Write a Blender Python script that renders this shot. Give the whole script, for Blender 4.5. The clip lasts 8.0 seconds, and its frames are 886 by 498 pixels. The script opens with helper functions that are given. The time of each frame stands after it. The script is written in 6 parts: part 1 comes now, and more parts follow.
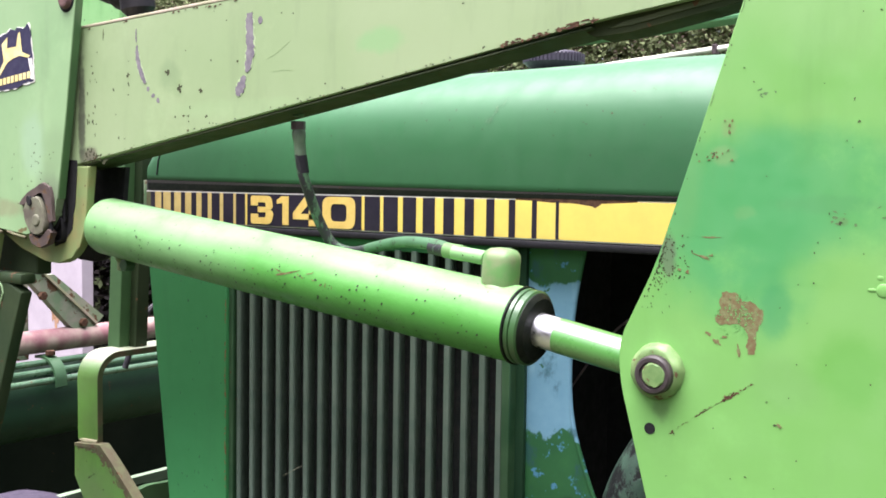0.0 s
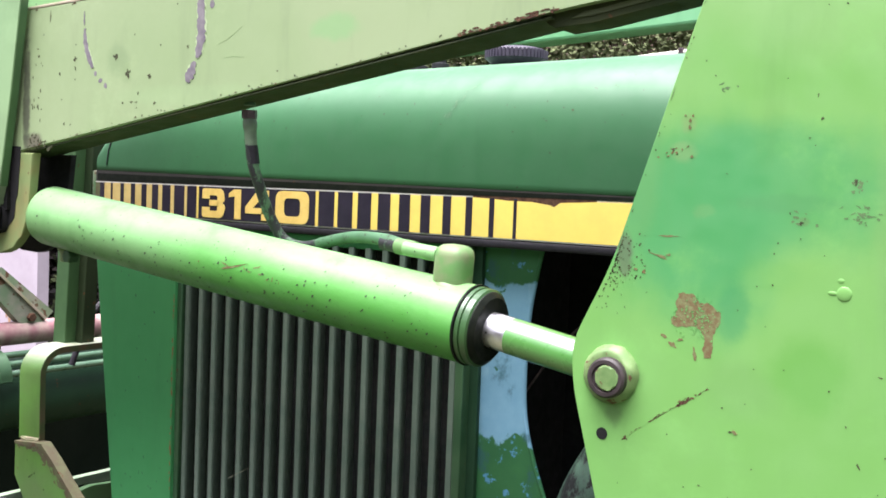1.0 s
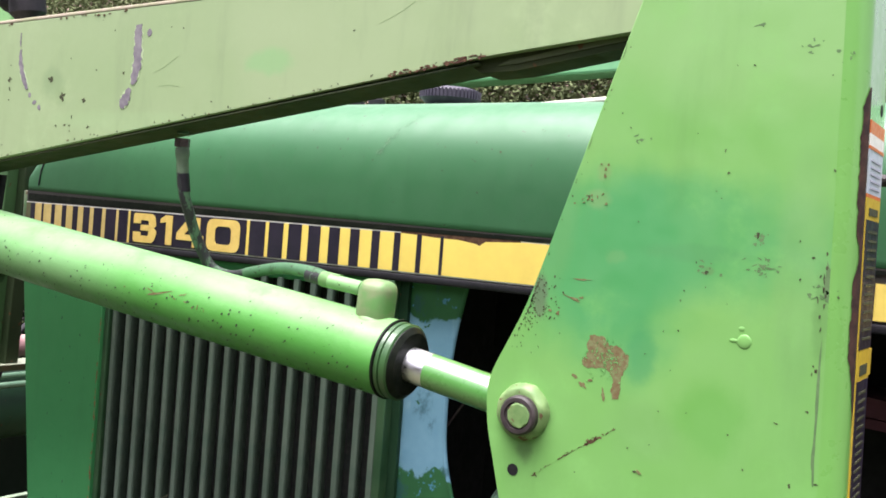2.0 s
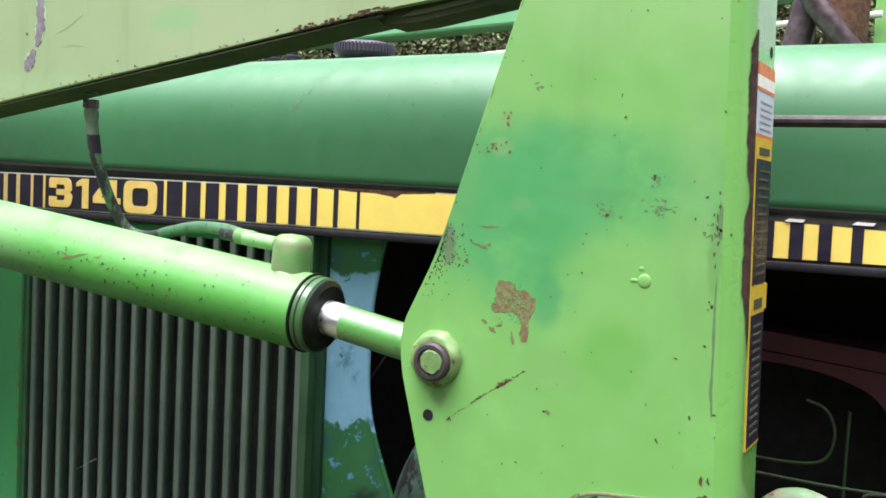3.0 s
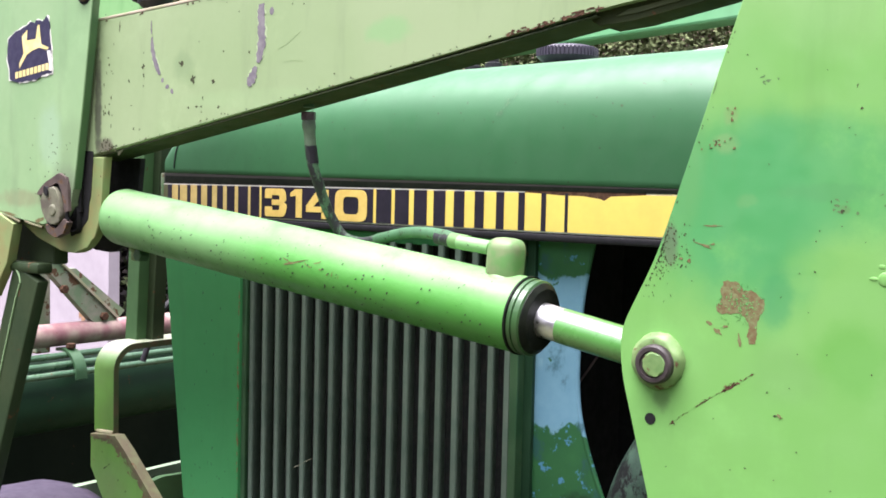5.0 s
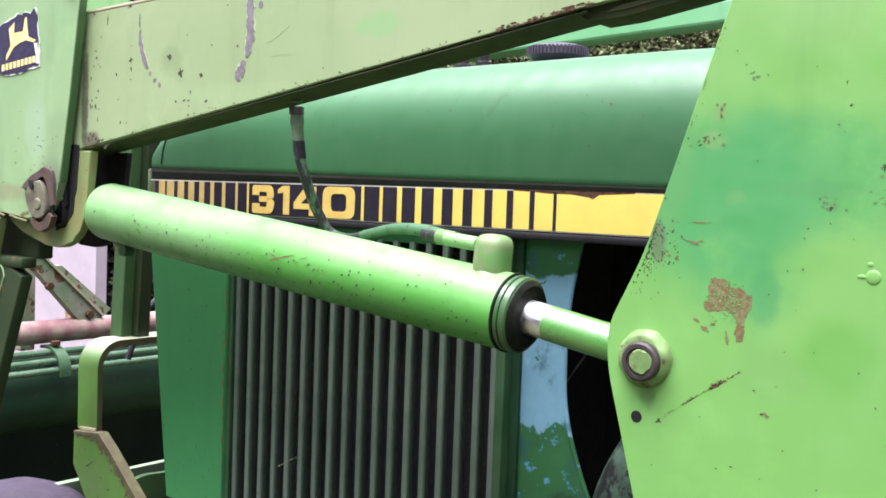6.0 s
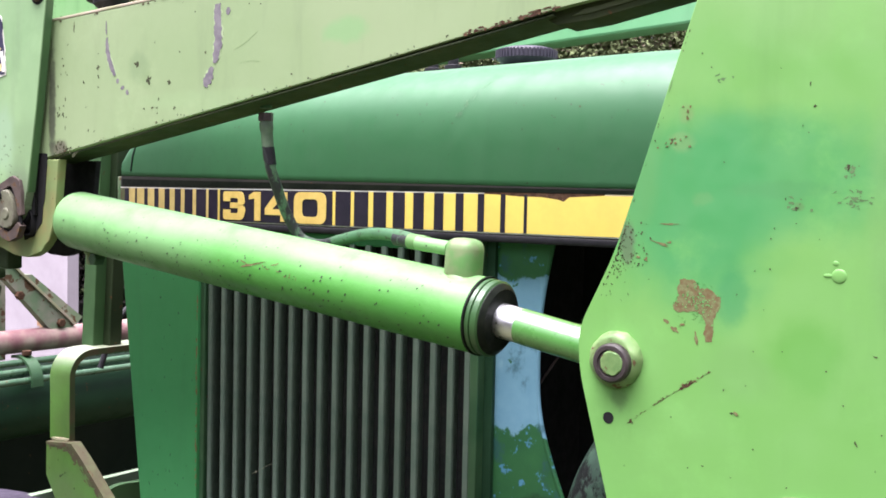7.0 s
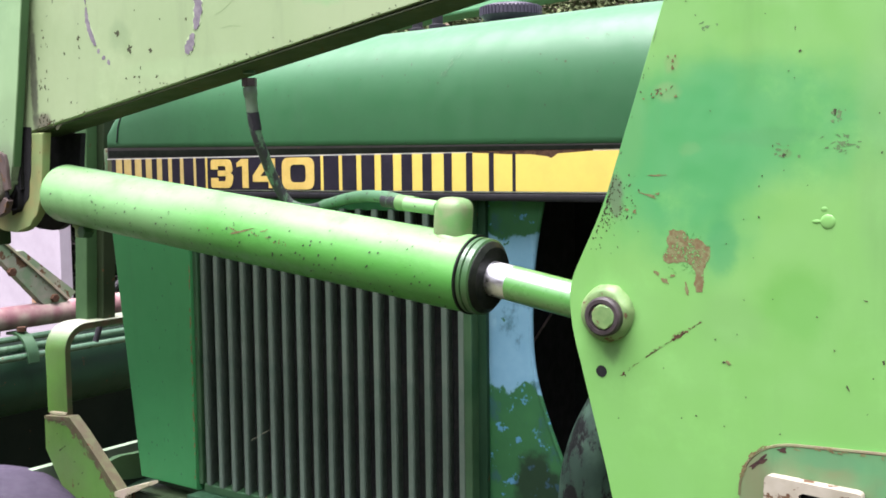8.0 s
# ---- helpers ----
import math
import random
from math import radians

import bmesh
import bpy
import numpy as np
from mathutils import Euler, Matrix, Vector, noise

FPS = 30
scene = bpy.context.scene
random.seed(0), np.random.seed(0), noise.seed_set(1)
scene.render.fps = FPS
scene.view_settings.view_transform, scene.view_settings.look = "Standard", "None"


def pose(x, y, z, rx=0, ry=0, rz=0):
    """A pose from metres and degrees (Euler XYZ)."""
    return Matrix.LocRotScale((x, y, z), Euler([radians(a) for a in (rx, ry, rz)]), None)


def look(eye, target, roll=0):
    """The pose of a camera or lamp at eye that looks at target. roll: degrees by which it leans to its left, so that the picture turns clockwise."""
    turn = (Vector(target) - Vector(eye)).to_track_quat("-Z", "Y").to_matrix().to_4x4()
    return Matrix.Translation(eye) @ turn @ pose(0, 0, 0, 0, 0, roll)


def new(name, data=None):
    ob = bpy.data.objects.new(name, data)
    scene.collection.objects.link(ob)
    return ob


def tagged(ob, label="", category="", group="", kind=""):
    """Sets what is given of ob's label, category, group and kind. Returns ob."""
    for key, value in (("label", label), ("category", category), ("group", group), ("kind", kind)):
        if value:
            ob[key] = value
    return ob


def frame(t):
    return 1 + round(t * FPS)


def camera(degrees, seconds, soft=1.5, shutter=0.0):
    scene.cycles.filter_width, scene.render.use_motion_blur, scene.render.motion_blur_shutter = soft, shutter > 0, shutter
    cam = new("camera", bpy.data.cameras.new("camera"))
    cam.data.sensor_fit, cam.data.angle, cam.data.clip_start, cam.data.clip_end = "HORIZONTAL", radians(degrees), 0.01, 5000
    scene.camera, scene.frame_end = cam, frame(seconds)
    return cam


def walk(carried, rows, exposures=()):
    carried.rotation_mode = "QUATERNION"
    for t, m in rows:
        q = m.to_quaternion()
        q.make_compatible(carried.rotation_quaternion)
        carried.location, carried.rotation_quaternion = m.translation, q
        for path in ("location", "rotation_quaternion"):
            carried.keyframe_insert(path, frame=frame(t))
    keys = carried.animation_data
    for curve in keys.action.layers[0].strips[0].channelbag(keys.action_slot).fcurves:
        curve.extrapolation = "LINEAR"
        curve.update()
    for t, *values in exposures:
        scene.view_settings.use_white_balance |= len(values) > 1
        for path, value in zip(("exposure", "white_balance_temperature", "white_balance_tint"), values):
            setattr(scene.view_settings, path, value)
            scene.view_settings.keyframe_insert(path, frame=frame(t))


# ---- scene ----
cam = camera(46.0, 8.0, soft=1.7)
PATH = [
    (0, (1.434, -1.342, 1.422), (0.266, 0.276, 1.3), 0.8),
    (0.5, (1.418, -1.31, 1.411), (0.259, 0.317, 1.324), 1.8),
    (1, (1.425, -1.293, 1.406), (0.306, 0.36, 1.299), 2.2),
    (1.5, (1.431, -1.284, 1.419), (0.299, 0.359, 1.291), 2.9),
    (2, (1.459, -1.303, 1.415), (0.427, 0.41, 1.373), 4.4),
    (2.2, (1.464, -1.299, 1.408), (0.469, 0.435, 1.369), 5.2),
    (3.3, (1.503, -1.298, 1.411), (0.584, 0.473, 1.265), 2.0),
    (3.5, (1.502, -1.286, 1.412), (0.5, 0.439, 1.275), 0.6),
    (4, (1.475, -1.319, 1.418), (0.312, 0.305, 1.303), 0.1),
    (4.5, (1.461, -1.319, 1.403), (0.245, 0.266, 1.296), 1.2),
    (4.7, (1.462, -1.321, 1.400), (0.243, 0.262, 1.296), 1.4),
    (5.8, (1.456, -1.324, 1.405), (0.253, 0.267, 1.263), 1.0),
    (6, (1.459, -1.314, 1.388), (0.258, 0.282, 1.289), 2.0),
    (6.5, (1.462, -1.311, 1.393), (0.293, 0.309, 1.288), 1.4),
    (7, (1.464, -1.312, 1.392), (0.301, 0.312, 1.297), 1.2),
    (7.5, (1.466, -1.318, 1.392), (0.309, 0.31, 1.283), 0.2),
    (8, (1.467, -1.305, 1.386), (0.315, 0.322, 1.223), -0.7),
]
EXPOSURES = [(0, 1.71, 6200, 17), (1.5, 1.67, 6200, 17), (2.0, 1.52, 6300, 16), (3.5, 1.49, 6150, 11), (4.0, 1.62, 6200, 16), (4.5, 1.69, 6200, 17), (8, 1.66, 6150, 18)]
walk(cam, [(t, look(eye, target, roll)) for t, eye, target, roll in PATH], EXPOSURES)

# ---- light ----
world = bpy.data.worlds.new("overcast_sky")
scene.world = world
world.use_nodes = True
wn = world.node_tree.nodes
sky = wn.new("ShaderNodeTexSky")
sky.sky_type = "NISHITA"
sky.sun_disc = False
sky.sun_elevation, sky.sun_rotation = radians(79), radians(199)
sky.air_density, sky.dust_density, sky.ozone_density = 1.0, 6.0, 0.6
pale = wn.new("ShaderNodeHueSaturation")
pale.inputs["Saturation"].default_value = 0.30
world.node_tree.links.new(sky.outputs["Color"], pale.inputs["Color"])
world.node_tree.links.new(pale.outputs["Color"], wn["Background"].inputs["Color"])
wn["Background"].inputs["Strength"].default_value = 0.12

sun = new("sun", bpy.data.lights.new("sun", "SUN"))
sun.data.energy, sun.data.angle, sun.data.color = 5.2, radians(64), (1.0, 0.97, 0.94)
sun.matrix_world = look((-0.15, -0.42, 2.3), (0, 0, 0))


# ---- materials ----
def nodes_of(name):
    mat = bpy.data.materials.new(name)
    mat.use_nodes = True
    return mat, mat.node_tree.nodes, mat.node_tree.links, mat.node_tree.nodes["Principled BSDF"]


def noise_tex(n, l, coord, scale, detail=4.0, rough=0.55, stretch=(1, 1, 1), shift=(0, 0, 0)):
    m = n.new("ShaderNodeMapping")
    m.inputs["Scale"].default_value = stretch
    m.inputs["Location"].default_value = shift
    l.new(coord, m.inputs["Vector"])
    t = n.new("ShaderNodeTexNoise")
    t.inputs["Scale"].default_value, t.inputs["Detail"].default_value, t.inputs["Roughness"].default_value = scale, detail, rough
    l.new(m.outputs["Vector"], t.inputs["Vector"])
    return t.outputs["Fac"]


def ramp(n, l, fac, lo, hi, a=0.0, b=1.0):
    r = n.new("ShaderNodeMapRange")
    r.interpolation_type = "SMOOTHSTEP"
    for key, v in (("From Min", lo), ("From Max", hi), ("To Min", a), ("To Max", b)):
        r.inputs[key].default_value = v
    l.new(fac, r.inputs["Value"])
    return r.outputs["Result"]


def mix(n, l, fac, a, b):
    m = n.new("ShaderNodeMix")
    m.data_type = "RGBA"
    for sock, v in ((m.inputs[0], fac), (m.inputs[6], a), (m.inputs[7], b)):
        if isinstance(v, (int, float)):
            sock.default_value = v
        elif isinstance(v, tuple):
            sock.default_value = (*v, 1)
        else:
            l.new(v, sock)
    return m.outputs[2]


def math_node(n, l, op, a, b):
    m = n.new("ShaderNodeMath")
    m.operation = op
    m.use_clamp = True
    for sock, v in ((m.inputs[0], a), (m.inputs[1], b)):
        if isinstance(v, (int, float)):
            sock.default_value = v
        else:
            l.new(v, sock)
    return m.outputs[0]


def spot_mask(n, l, coord, centre, size, soft=0.4, wobble=0.25, scale=18.0):
    """A soft blotch of paint round a place, of uneven outline."""
    m = n.new("ShaderNodeMapping")
    m.inputs["Location"].default_value = [-c / s for c, s in zip(centre, size)]
    m.inputs["Scale"].default_value = [1 / s for s in size]
    l.new(coord, m.inputs["Vector"])
    length = n.new("ShaderNodeVectorMath")
    length.operation = "LENGTH"
    l.new(m.outputs["Vector"], length.inputs[0])
    wob = noise_tex(n, l, coord, scale, 5, 0.6)
    add = n.new("ShaderNodeMath")
    add.operation = "MULTIPLY_ADD"
    l.new(wob, add.inputs[0])
    add.inputs[1].default_value = wobble * 2
    l.new(length.outputs["Value"], add.inputs[2])
    return ramp(n, l, add.outputs[0], 1.0 + wobble - soft, 1.0 + wobble, 1.0, 0.0)


def paint(name, base, alt, rough=0.42, big=3.0, rust=0.0, dirt=0.25, blotches=(), rust_scale=38.0, speck=0.0, coat=0.0, bump=0.12, fade=0.35, spec=0.4, gloss=0.22, lacquer=1.5, chalk=0.0, top_light=None):
    """Old sprayed machine paint: two tones, dust streaks, chips down to rust, orange peel."""
    mat, n, l, bsdf = nodes_of(name)
    co = n.new("ShaderNodeTexCoord").outputs["Object"]
    col = mix(n, l, ramp(n, l, noise_tex(n, l, co, big, 3, 0.5), 0.35, 0.68), base, alt)
    for centre, size, tone, amount in blotches:
        col = mix(n, l, math_node(n, l, "MULTIPLY", spot_mask(n, l, co, centre, size, 0.6, 0.45, 0.9 / min(size[0], size[2])), amount), col, tone)
    if top_light:  # top highlight and fading put into the colour above a sloping line: (rise along x, from, to, tone, amount)
        rise, low, high, tone, amount = top_light
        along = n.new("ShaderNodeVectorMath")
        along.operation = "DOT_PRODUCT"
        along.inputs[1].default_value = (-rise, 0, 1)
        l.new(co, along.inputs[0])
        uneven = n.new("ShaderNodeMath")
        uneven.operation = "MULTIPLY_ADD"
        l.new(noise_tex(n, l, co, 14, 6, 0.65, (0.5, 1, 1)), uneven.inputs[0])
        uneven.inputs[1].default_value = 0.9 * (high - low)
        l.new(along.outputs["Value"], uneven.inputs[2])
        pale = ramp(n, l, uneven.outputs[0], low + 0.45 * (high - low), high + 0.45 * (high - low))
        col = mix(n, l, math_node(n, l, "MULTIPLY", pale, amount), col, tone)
    streak = noise_tex(n, l, co, 22, 5, 0.6, (1, 1, 0.18))
    grime = math_node(n, l, "MULTIPLY", ramp(n, l, streak, 0.5, 0.8), dirt)
    col = mix(n, l, grime, col, tuple(c * 0.62 + 0.004 for c in base))
    faded = math_node(n, l, "MULTIPLY", ramp(n, l, noise_tex(n, l, co, 9, 6, 0.65, shift=(3, 1, 7)), 0.52, 0.8), fade)
    col = mix(n, l, faded, col, tuple(min(1, c * 1.25 + 0.008) for c in base))
    grain = noise_tex(n, l, co, 260, 3, 0.6)
    rough_out = ramp(n, l, noise_tex(n, l, co, 30, 5, 0.6), 0.3, 0.7, rough - 0.15 * fade - 0.01, rough + 0.22 * fade + 0.01)
    if speck:
        dots = ramp(n, l, noise_tex(n, l, co, 140, 2, 0.5, shift=(5, 9, 2)), 0.73 - speck, 0.75 - speck)
        col = mix(n, l, dots, col, (0.025, 0.03, 0.015))
    if rust:
        chip = ramp(n, l, noise_tex(n, l, co, rust_scale, 7, 0.62, shift=(11, 4, 8)), 0.72 - rust, 0.745 - rust)
        tone = mix(n, l, noise_tex(n, l, co, 120, 4, 0.6), (0.050, 0.022, 0.012), (0.135, 0.078, 0.040))
        col = mix(n, l, chip, col, tone)
        rough_out = math_node(n, l, "ADD", rough_out, math_node(n, l, "MULTIPLY", chip, 0.4))
    l.new(col, bsdf.inputs["Base Color"])
    l.new(rough_out, bsdf.inputs["Roughness"])
    bsdf.inputs["Coat Weight"].default_value, bsdf.inputs["Coat Roughness"].default_value = coat, gloss
    bsdf.inputs["Specular IOR Level"].default_value, bsdf.inputs["Coat IOR"].default_value = spec, lacquer
    bsdf.inputs["Sheen Weight"].default_value, bsdf.inputs["Sheen Roughness"].default_value = chalk, 0.4
    b = n.new("ShaderNodeBump")
    b.inputs["Strength"].default_value, b.inputs["Distance"].default_value = bump, 0.001
    l.new(math_node(n, l, "ADD", math_node(n, l, "MULTIPLY", grain, 0.3), noise_tex(n, l, co, 45, 4, 0.5)), b.inputs["Height"])
    l.new(b.outputs["Normal"], bsdf.inputs["Normal"])
    return mat


def plain(name, base, alt, rough=0.6, scale=40.0, metal=0.0, bump=0.2, random_tone=0.0, spec=0.3):
    mat, n, l, bsdf = nodes_of(name)
    co = n.new("ShaderNodeTexCoord").outputs["Object"]
    col = mix(n, l, ramp(n, l, noise_tex(n, l, co, scale, 6, 0.65), 0.35, 0.7), base, alt)
    if random_tone:
        info = n.new("ShaderNodeObjectInfo")
        col = mix(n, l, math_node(n, l, "MULTIPLY", info.outputs["Random"], random_tone), col, tuple(c * 0.5 for c in base))
    l.new(col, bsdf.inputs["Base Color"])
    l.new(ramp(n, l, noise_tex(n, l, co, scale * 2.3, 4, 0.6), 0.3, 0.7, max(0.05, rough - 0.1), min(1, rough + 0.12)), bsdf.inputs["Roughness"])
    bsdf.inputs["Metallic"].default_value, bsdf.inputs["Specular IOR Level"].default_value = metal, spec
    b = n.new("ShaderNodeBump")
    b.inputs["Strength"].default_value, b.inputs["Distance"].default_value = bump, 0.0015
    l.new(noise_tex(n, l, co, scale * 1.7, 6, 0.65), b.inputs["Height"])
    l.new(b.outputs["Normal"], bsdf.inputs["Normal"])
    return mat


LIGHT, BLUISH = (0.128, 0.302, 0.076), (0.055, 0.238, 0.077)
TOWER_PATCHES = [
    ((1.15, -0.29, 1.64), (0.26, 1, 0.11), (0.182, 0.334, 0.116), 0.75),
    ((1.045, -0.29, 1.385), (0.125, 1, 0.140), BLUISH, 0.95),
    ((1.115, -0.29, 1.420), (0.200, 1, 0.080), BLUISH, 0.78),
    ((1.09, -0.29, 1.30), (0.022, 1, 0.045), (0.040, 0.205, 0.072), 0.6),
    ((0.985, -0.29, 1.44), (0.03, 1, 0.10), (0.090, 0.250, 0.085), 0.6),
    ((1.165, -0.29, 1.245), (0.050, 1, 0.050), (0.088, 0.262, 0.046), 0.55),
    ((1.24, -0.29, 1.40), (0.03, 1, 0.16), (0.135, 0.280, 0.095), 0.5),
    ((1.03, -0.29, 1.457), (0.018, 1, 0.013), (0.17, 0.26, 0.10), 0.45),
    ((1.035, -0.29, 1.486), (0.010, 1, 0.012), (0.16, 0.24, 0.09), 0.5),
    ((1.055, -0.29, 1.398), (0.014, 1, 0.010), (0.13, 0.25, 0.09), 0.3),
    # first two: grease and the collar's shadow, both as darker paint
    ((0.968, -0.29, 1.180), (0.012, 1, 0.016), (0.07, 0.12, 0.045), 0.55), ((0.985, -0.29, 1.225), (0.020, 1, 0.020), (0.08, 0.16, 0.05), 0.4), ((0.972, -0.29, 1.350), (0.012, 1, 0.030), (0.09, 0.09, 0.07), 0.65),
     ((1.14, -0.29, 1.408), (0.07, 1, 0.012), (0.06, 0.20, 0.07), 0.4), ((1.153, -0.29, 1.392), (0.007, 1, 0.006), (0.10, 0.15, 0.06), 0.45), ((1.262, -0.29, 1.36), (0.010, 1, 0.06), (0.08, 0.17, 0.055), 0.45),
    ((1.10, -0.29, 1.225), (0.05, 1, 0.04), (0.125, 0.27, 0.080), 0.5)]
LIGHT_ALT = (0.146, 0.316, 0.088)
M_TOWER = paint("tower_paint", LIGHT, LIGHT_ALT, 0.45, 2.5, rust=0.0, dirt=0.22, fade=0.6, blotches=TOWER_PATCHES)
M_FLANGE = paint("flange_paint", (0.122, 0.300, 0.068), (0.138, 0.314, 0.080), 0.30, 2.5, rust=0.0, dirt=0.3, fade=0.4, coat=0.7, gloss=0.12, bump=0.05)
M_RAIL = paint("grimy_rail_paint", (0.034, 0.030, 0.026), (0.022, 0.020, 0.020), 0.55, 12, rust=0.05, dirt=0.6)
M_GLOSSPIPE = paint("glossy_pipe_paint", (0.040, 0.095, 0.050), (0.075, 0.135, 0.080), 0.30, 18, rust=0.05, dirt=0.5, coat=0.8, gloss=0.18)
M_BADGEYELLOW = plain("faded_badge_yellow", (0.62, 0.50, 0.20), (0.68, 0.58, 0.30), 0.5, 60, 0, 0.03)
M_CREAMEDGE = paint("cream_worn_edge", (0.40, 0.33, 0.26), (0.30, 0.30, 0.18), 0.6, 30, rust=0.10, dirt=0.4)
M_RUSTPIN = paint("rusty_pin_head", (0.13, 0.070, 0.066), (0.060, 0.030, 0.034), 0.7, 50, rust=0.1, dirt=0.5, bump=0.6)
M_GUSSETLIP = paint("lit_gusset_paint", (0.060, 0.075, 0.030), (0.085, 0.095, 0.045), 0.6, 20, rust=0.08, dirt=0.5)
M_OFFWHITE = plain("chalky_off_white", (0.62, 0.60, 0.52), (0.52, 0.50, 0.45), 0.6, 30)
M_NAVY = plain("navy_sticker", (0.020, 0.017, 0.048), (0.030, 0.024, 0.060), 0.45, 30, 0, 0.03)
M_PALETEXT = plain("pale_print", (0.34, 0.33, 0.42), (0.38, 0.37, 0.45), 0.5, 60, 0, 0.03)
M_DULLTEXT = plain("dull_print", (0.040, 0.044, 0.026), (0.075, 0.075, 0.040), 0.6, 90, 0, 0.03)
M_ARM = paint("arm_paint", (0.2448, 0.3106, 0.1674), (0.2181, 0.2915, 0.1464), 0.5, 3.5, dirt=0.5, fade=0.6, speck=0.0, blotches=[
    ((0.55, -0.26, 1.612), (0.055, 1, 0.022), (0.13, 0.34, 0.12), 0.38),
    ((0.128, -0.26, 1.585), (0.034, 1, 0.032), (0.165, 0.235, 0.115), 0.6), ((-0.078, -0.26, 1.464), (0.032, 1, 0.018), (0.085, 0.062, 0.055), 0.8), ((-0.099, -0.26, 1.53), (0.013, 1, 0.13), (0.045, 0.045, 0.034), 0.85), ((0.30, -0.26, 1.53), (0.25, 1, 0.02), (0.24, 0.34, 0.17), 0.4), ((0.145, -0.26, 1.565), (0.018, 1, 0.020), (0.17, 0.24, 0.11), 0.5)])
M_KNEE = paint("knee_paint", (0.220, 0.330, 0.170), (0.190, 0.305, 0.150), 0.45, 4, rust=0.0, dirt=0.45, blotches=[
    ((-0.160, -0.29, 1.385), (0.06, 1, 0.075), (0.095, 0.105, 0.075), 0.7), ((-0.14, -0.29, 1.47), (0.06, 1, 0.06), (0.17, 0.25, 0.13), 0.5), ((-0.21, -0.29, 1.48), (0.05, 1, 0.08), (0.26, 0.37, 0.26), 0.5), ((-0.30, -0.29, 1.37), (0.10, 1, 0.02), (0.19, 0.15, 0.09), 0.5)])
# dark copy of the arm green, with the shade under the arm in it
M_DARKARM = paint("arm_shade_paint", (0.030, 0.042, 0.018), (0.042, 0.050, 0.022), 0.65, 9, rust=0.07, dirt=0.5, spec=0.12)
# barrel: highlight on the upper side mixed into the colour, over chalky paint
M_CYL = paint("cylinder_paint", (0.055, 0.230, 0.034), (0.064, 0.245, 0.040), 0.42, 9, coat=0.25, fade=0.7, speck=0.02, dirt=0.5, spec=0.35, gloss=0.40, lacquer=1.5, bump=0.4, top_light=(-0.1158, 1.332, 1.392, (0.205, 0.385, 0.160), 0.8), blotches=[((0.0, -0.24, 1.36), (0.40, 1, 1), (0.140, 0.290, 0.112), 0.85), ((0.735, -0.25, 1.305), (0.02, 0.06, 0.014), (0.16, 0.11, 0.06), 0.7)])
M_ROD = paint("rod_paint", (0.060, 0.205, 0.040), (0.072, 0.222, 0.048), 0.30, 9, coat=1.0, fade=0.4, dirt=0.2, spec=0.6, gloss=0.28, lacquer=1.7)
# hood: the sky's highlight along the crest is part of the colour
M_HOOD = paint("hood_paint", (0.0250, 0.1010, 0.0390), (0.0290, 0.1110, 0.0440), 0.55, 2.2, rust=0.0, dirt=0.3, bump=0.04, coat=0.22, fade=0.5, spec=0.3, gloss=0.36, lacquer=1.5, speck=0.006, top_light=(0.012, 1.588, 1.630, (0.200, 0.265, 0.210), 0.75))
M_PANEL = paint("panel_paint", (0.0305, 0.163, 0.053), (0.0350, 0.176, 0.058), 0.5, 3, rust=0.02, dirt=0.3, bump=0.06, spec=0.22)
# guard: white highlight on the strap's bend coloured in
M_GUARD = paint("guard_paint", (0.080, 0.200, 0.030), (0.078, 0.150, 0.032), 0.45, 8, rust=0.07, dirt=0.7, coat=0.3, gloss=0.28, top_light=(0.0, 1.030, 1.060, (0.360, 0.365, 0.290), 0.85))
M_TUBE = paint("tube_paint", (0.0105, 0.03675, 0.0175), (0.01575, 0.04725, 0.02275), 0.5, 5, rust=0.06, dirt=0.5, spec=0.22)
M_PIPE = paint("pipe_paint", (0.018, 0.056, 0.024), (0.034, 0.080, 0.036), 0.40, 14, rust=0.05, dirt=0.5)
M_FRAME = paint("frame_paint", (0.210, 0.270, 0.185), (0.150, 0.210, 0.125), 0.5, 7, rust=0.03, dirt=0.4)
M_LINK = paint("link_paint", (0.135, 0.20, 0.115), (0.25, 0.23, 0.19), 0.6, 22, rust=0.15, dirt=0.6, rust_scale=26)
M_PINK = paint("pink_paint", (0.190, 0.085, 0.095), (0.290, 0.235, 0.195), 0.6, 16, rust=0.05, dirt=0.5)
M_SLAT = plain("slat_metal", (0.080, 0.118, 0.090), (0.106, 0.138, 0.108), 0.5, 25, 0.0, 0.15, 0.4)
M_CORE = plain("radiator_core", (0.014, 0.018, 0.018), (0.024, 0.023, 0.022), 0.85, 60)
M_BLACK = plain("black_rubber", (0.008, 0.007, 0.010), (0.016, 0.014, 0.019), 0.55, 50)
M_OIL = plain("oily_black", (0.004, 0.006, 0.004), (0.010, 0.012, 0.008), 0.5, 40, spec=0.15)
M_DECAL_BLACK = plain("decal_black", (0.01495, 0.0115, 0.023), (0.023, 0.01725, 0.0322), 0.45, 30, 0, 0.03)
M_YELLOW = plain("decal_yellow", (0.8208, 0.6264, 0.1404), (0.756, 0.5616, 0.1296), 0.42, 14, 0, 0.03)
M_DULLYELLOW = plain("dull_decal_yellow", (0.60, 0.45, 0.17), (0.50, 0.37, 0.13), 0.5, 40, 0, 0.03)
M_DIGIT = plain("digit_yellow", (0.7128, 0.5076, 0.1512), (0.6264, 0.432, 0.1188), 0.42, 60, 0, 0.03)
M_WHITE = plain("decal_white", (0.70, 0.67, 0.65), (0.60, 0.57, 0.54), 0.5, 60, 0, 0.03)
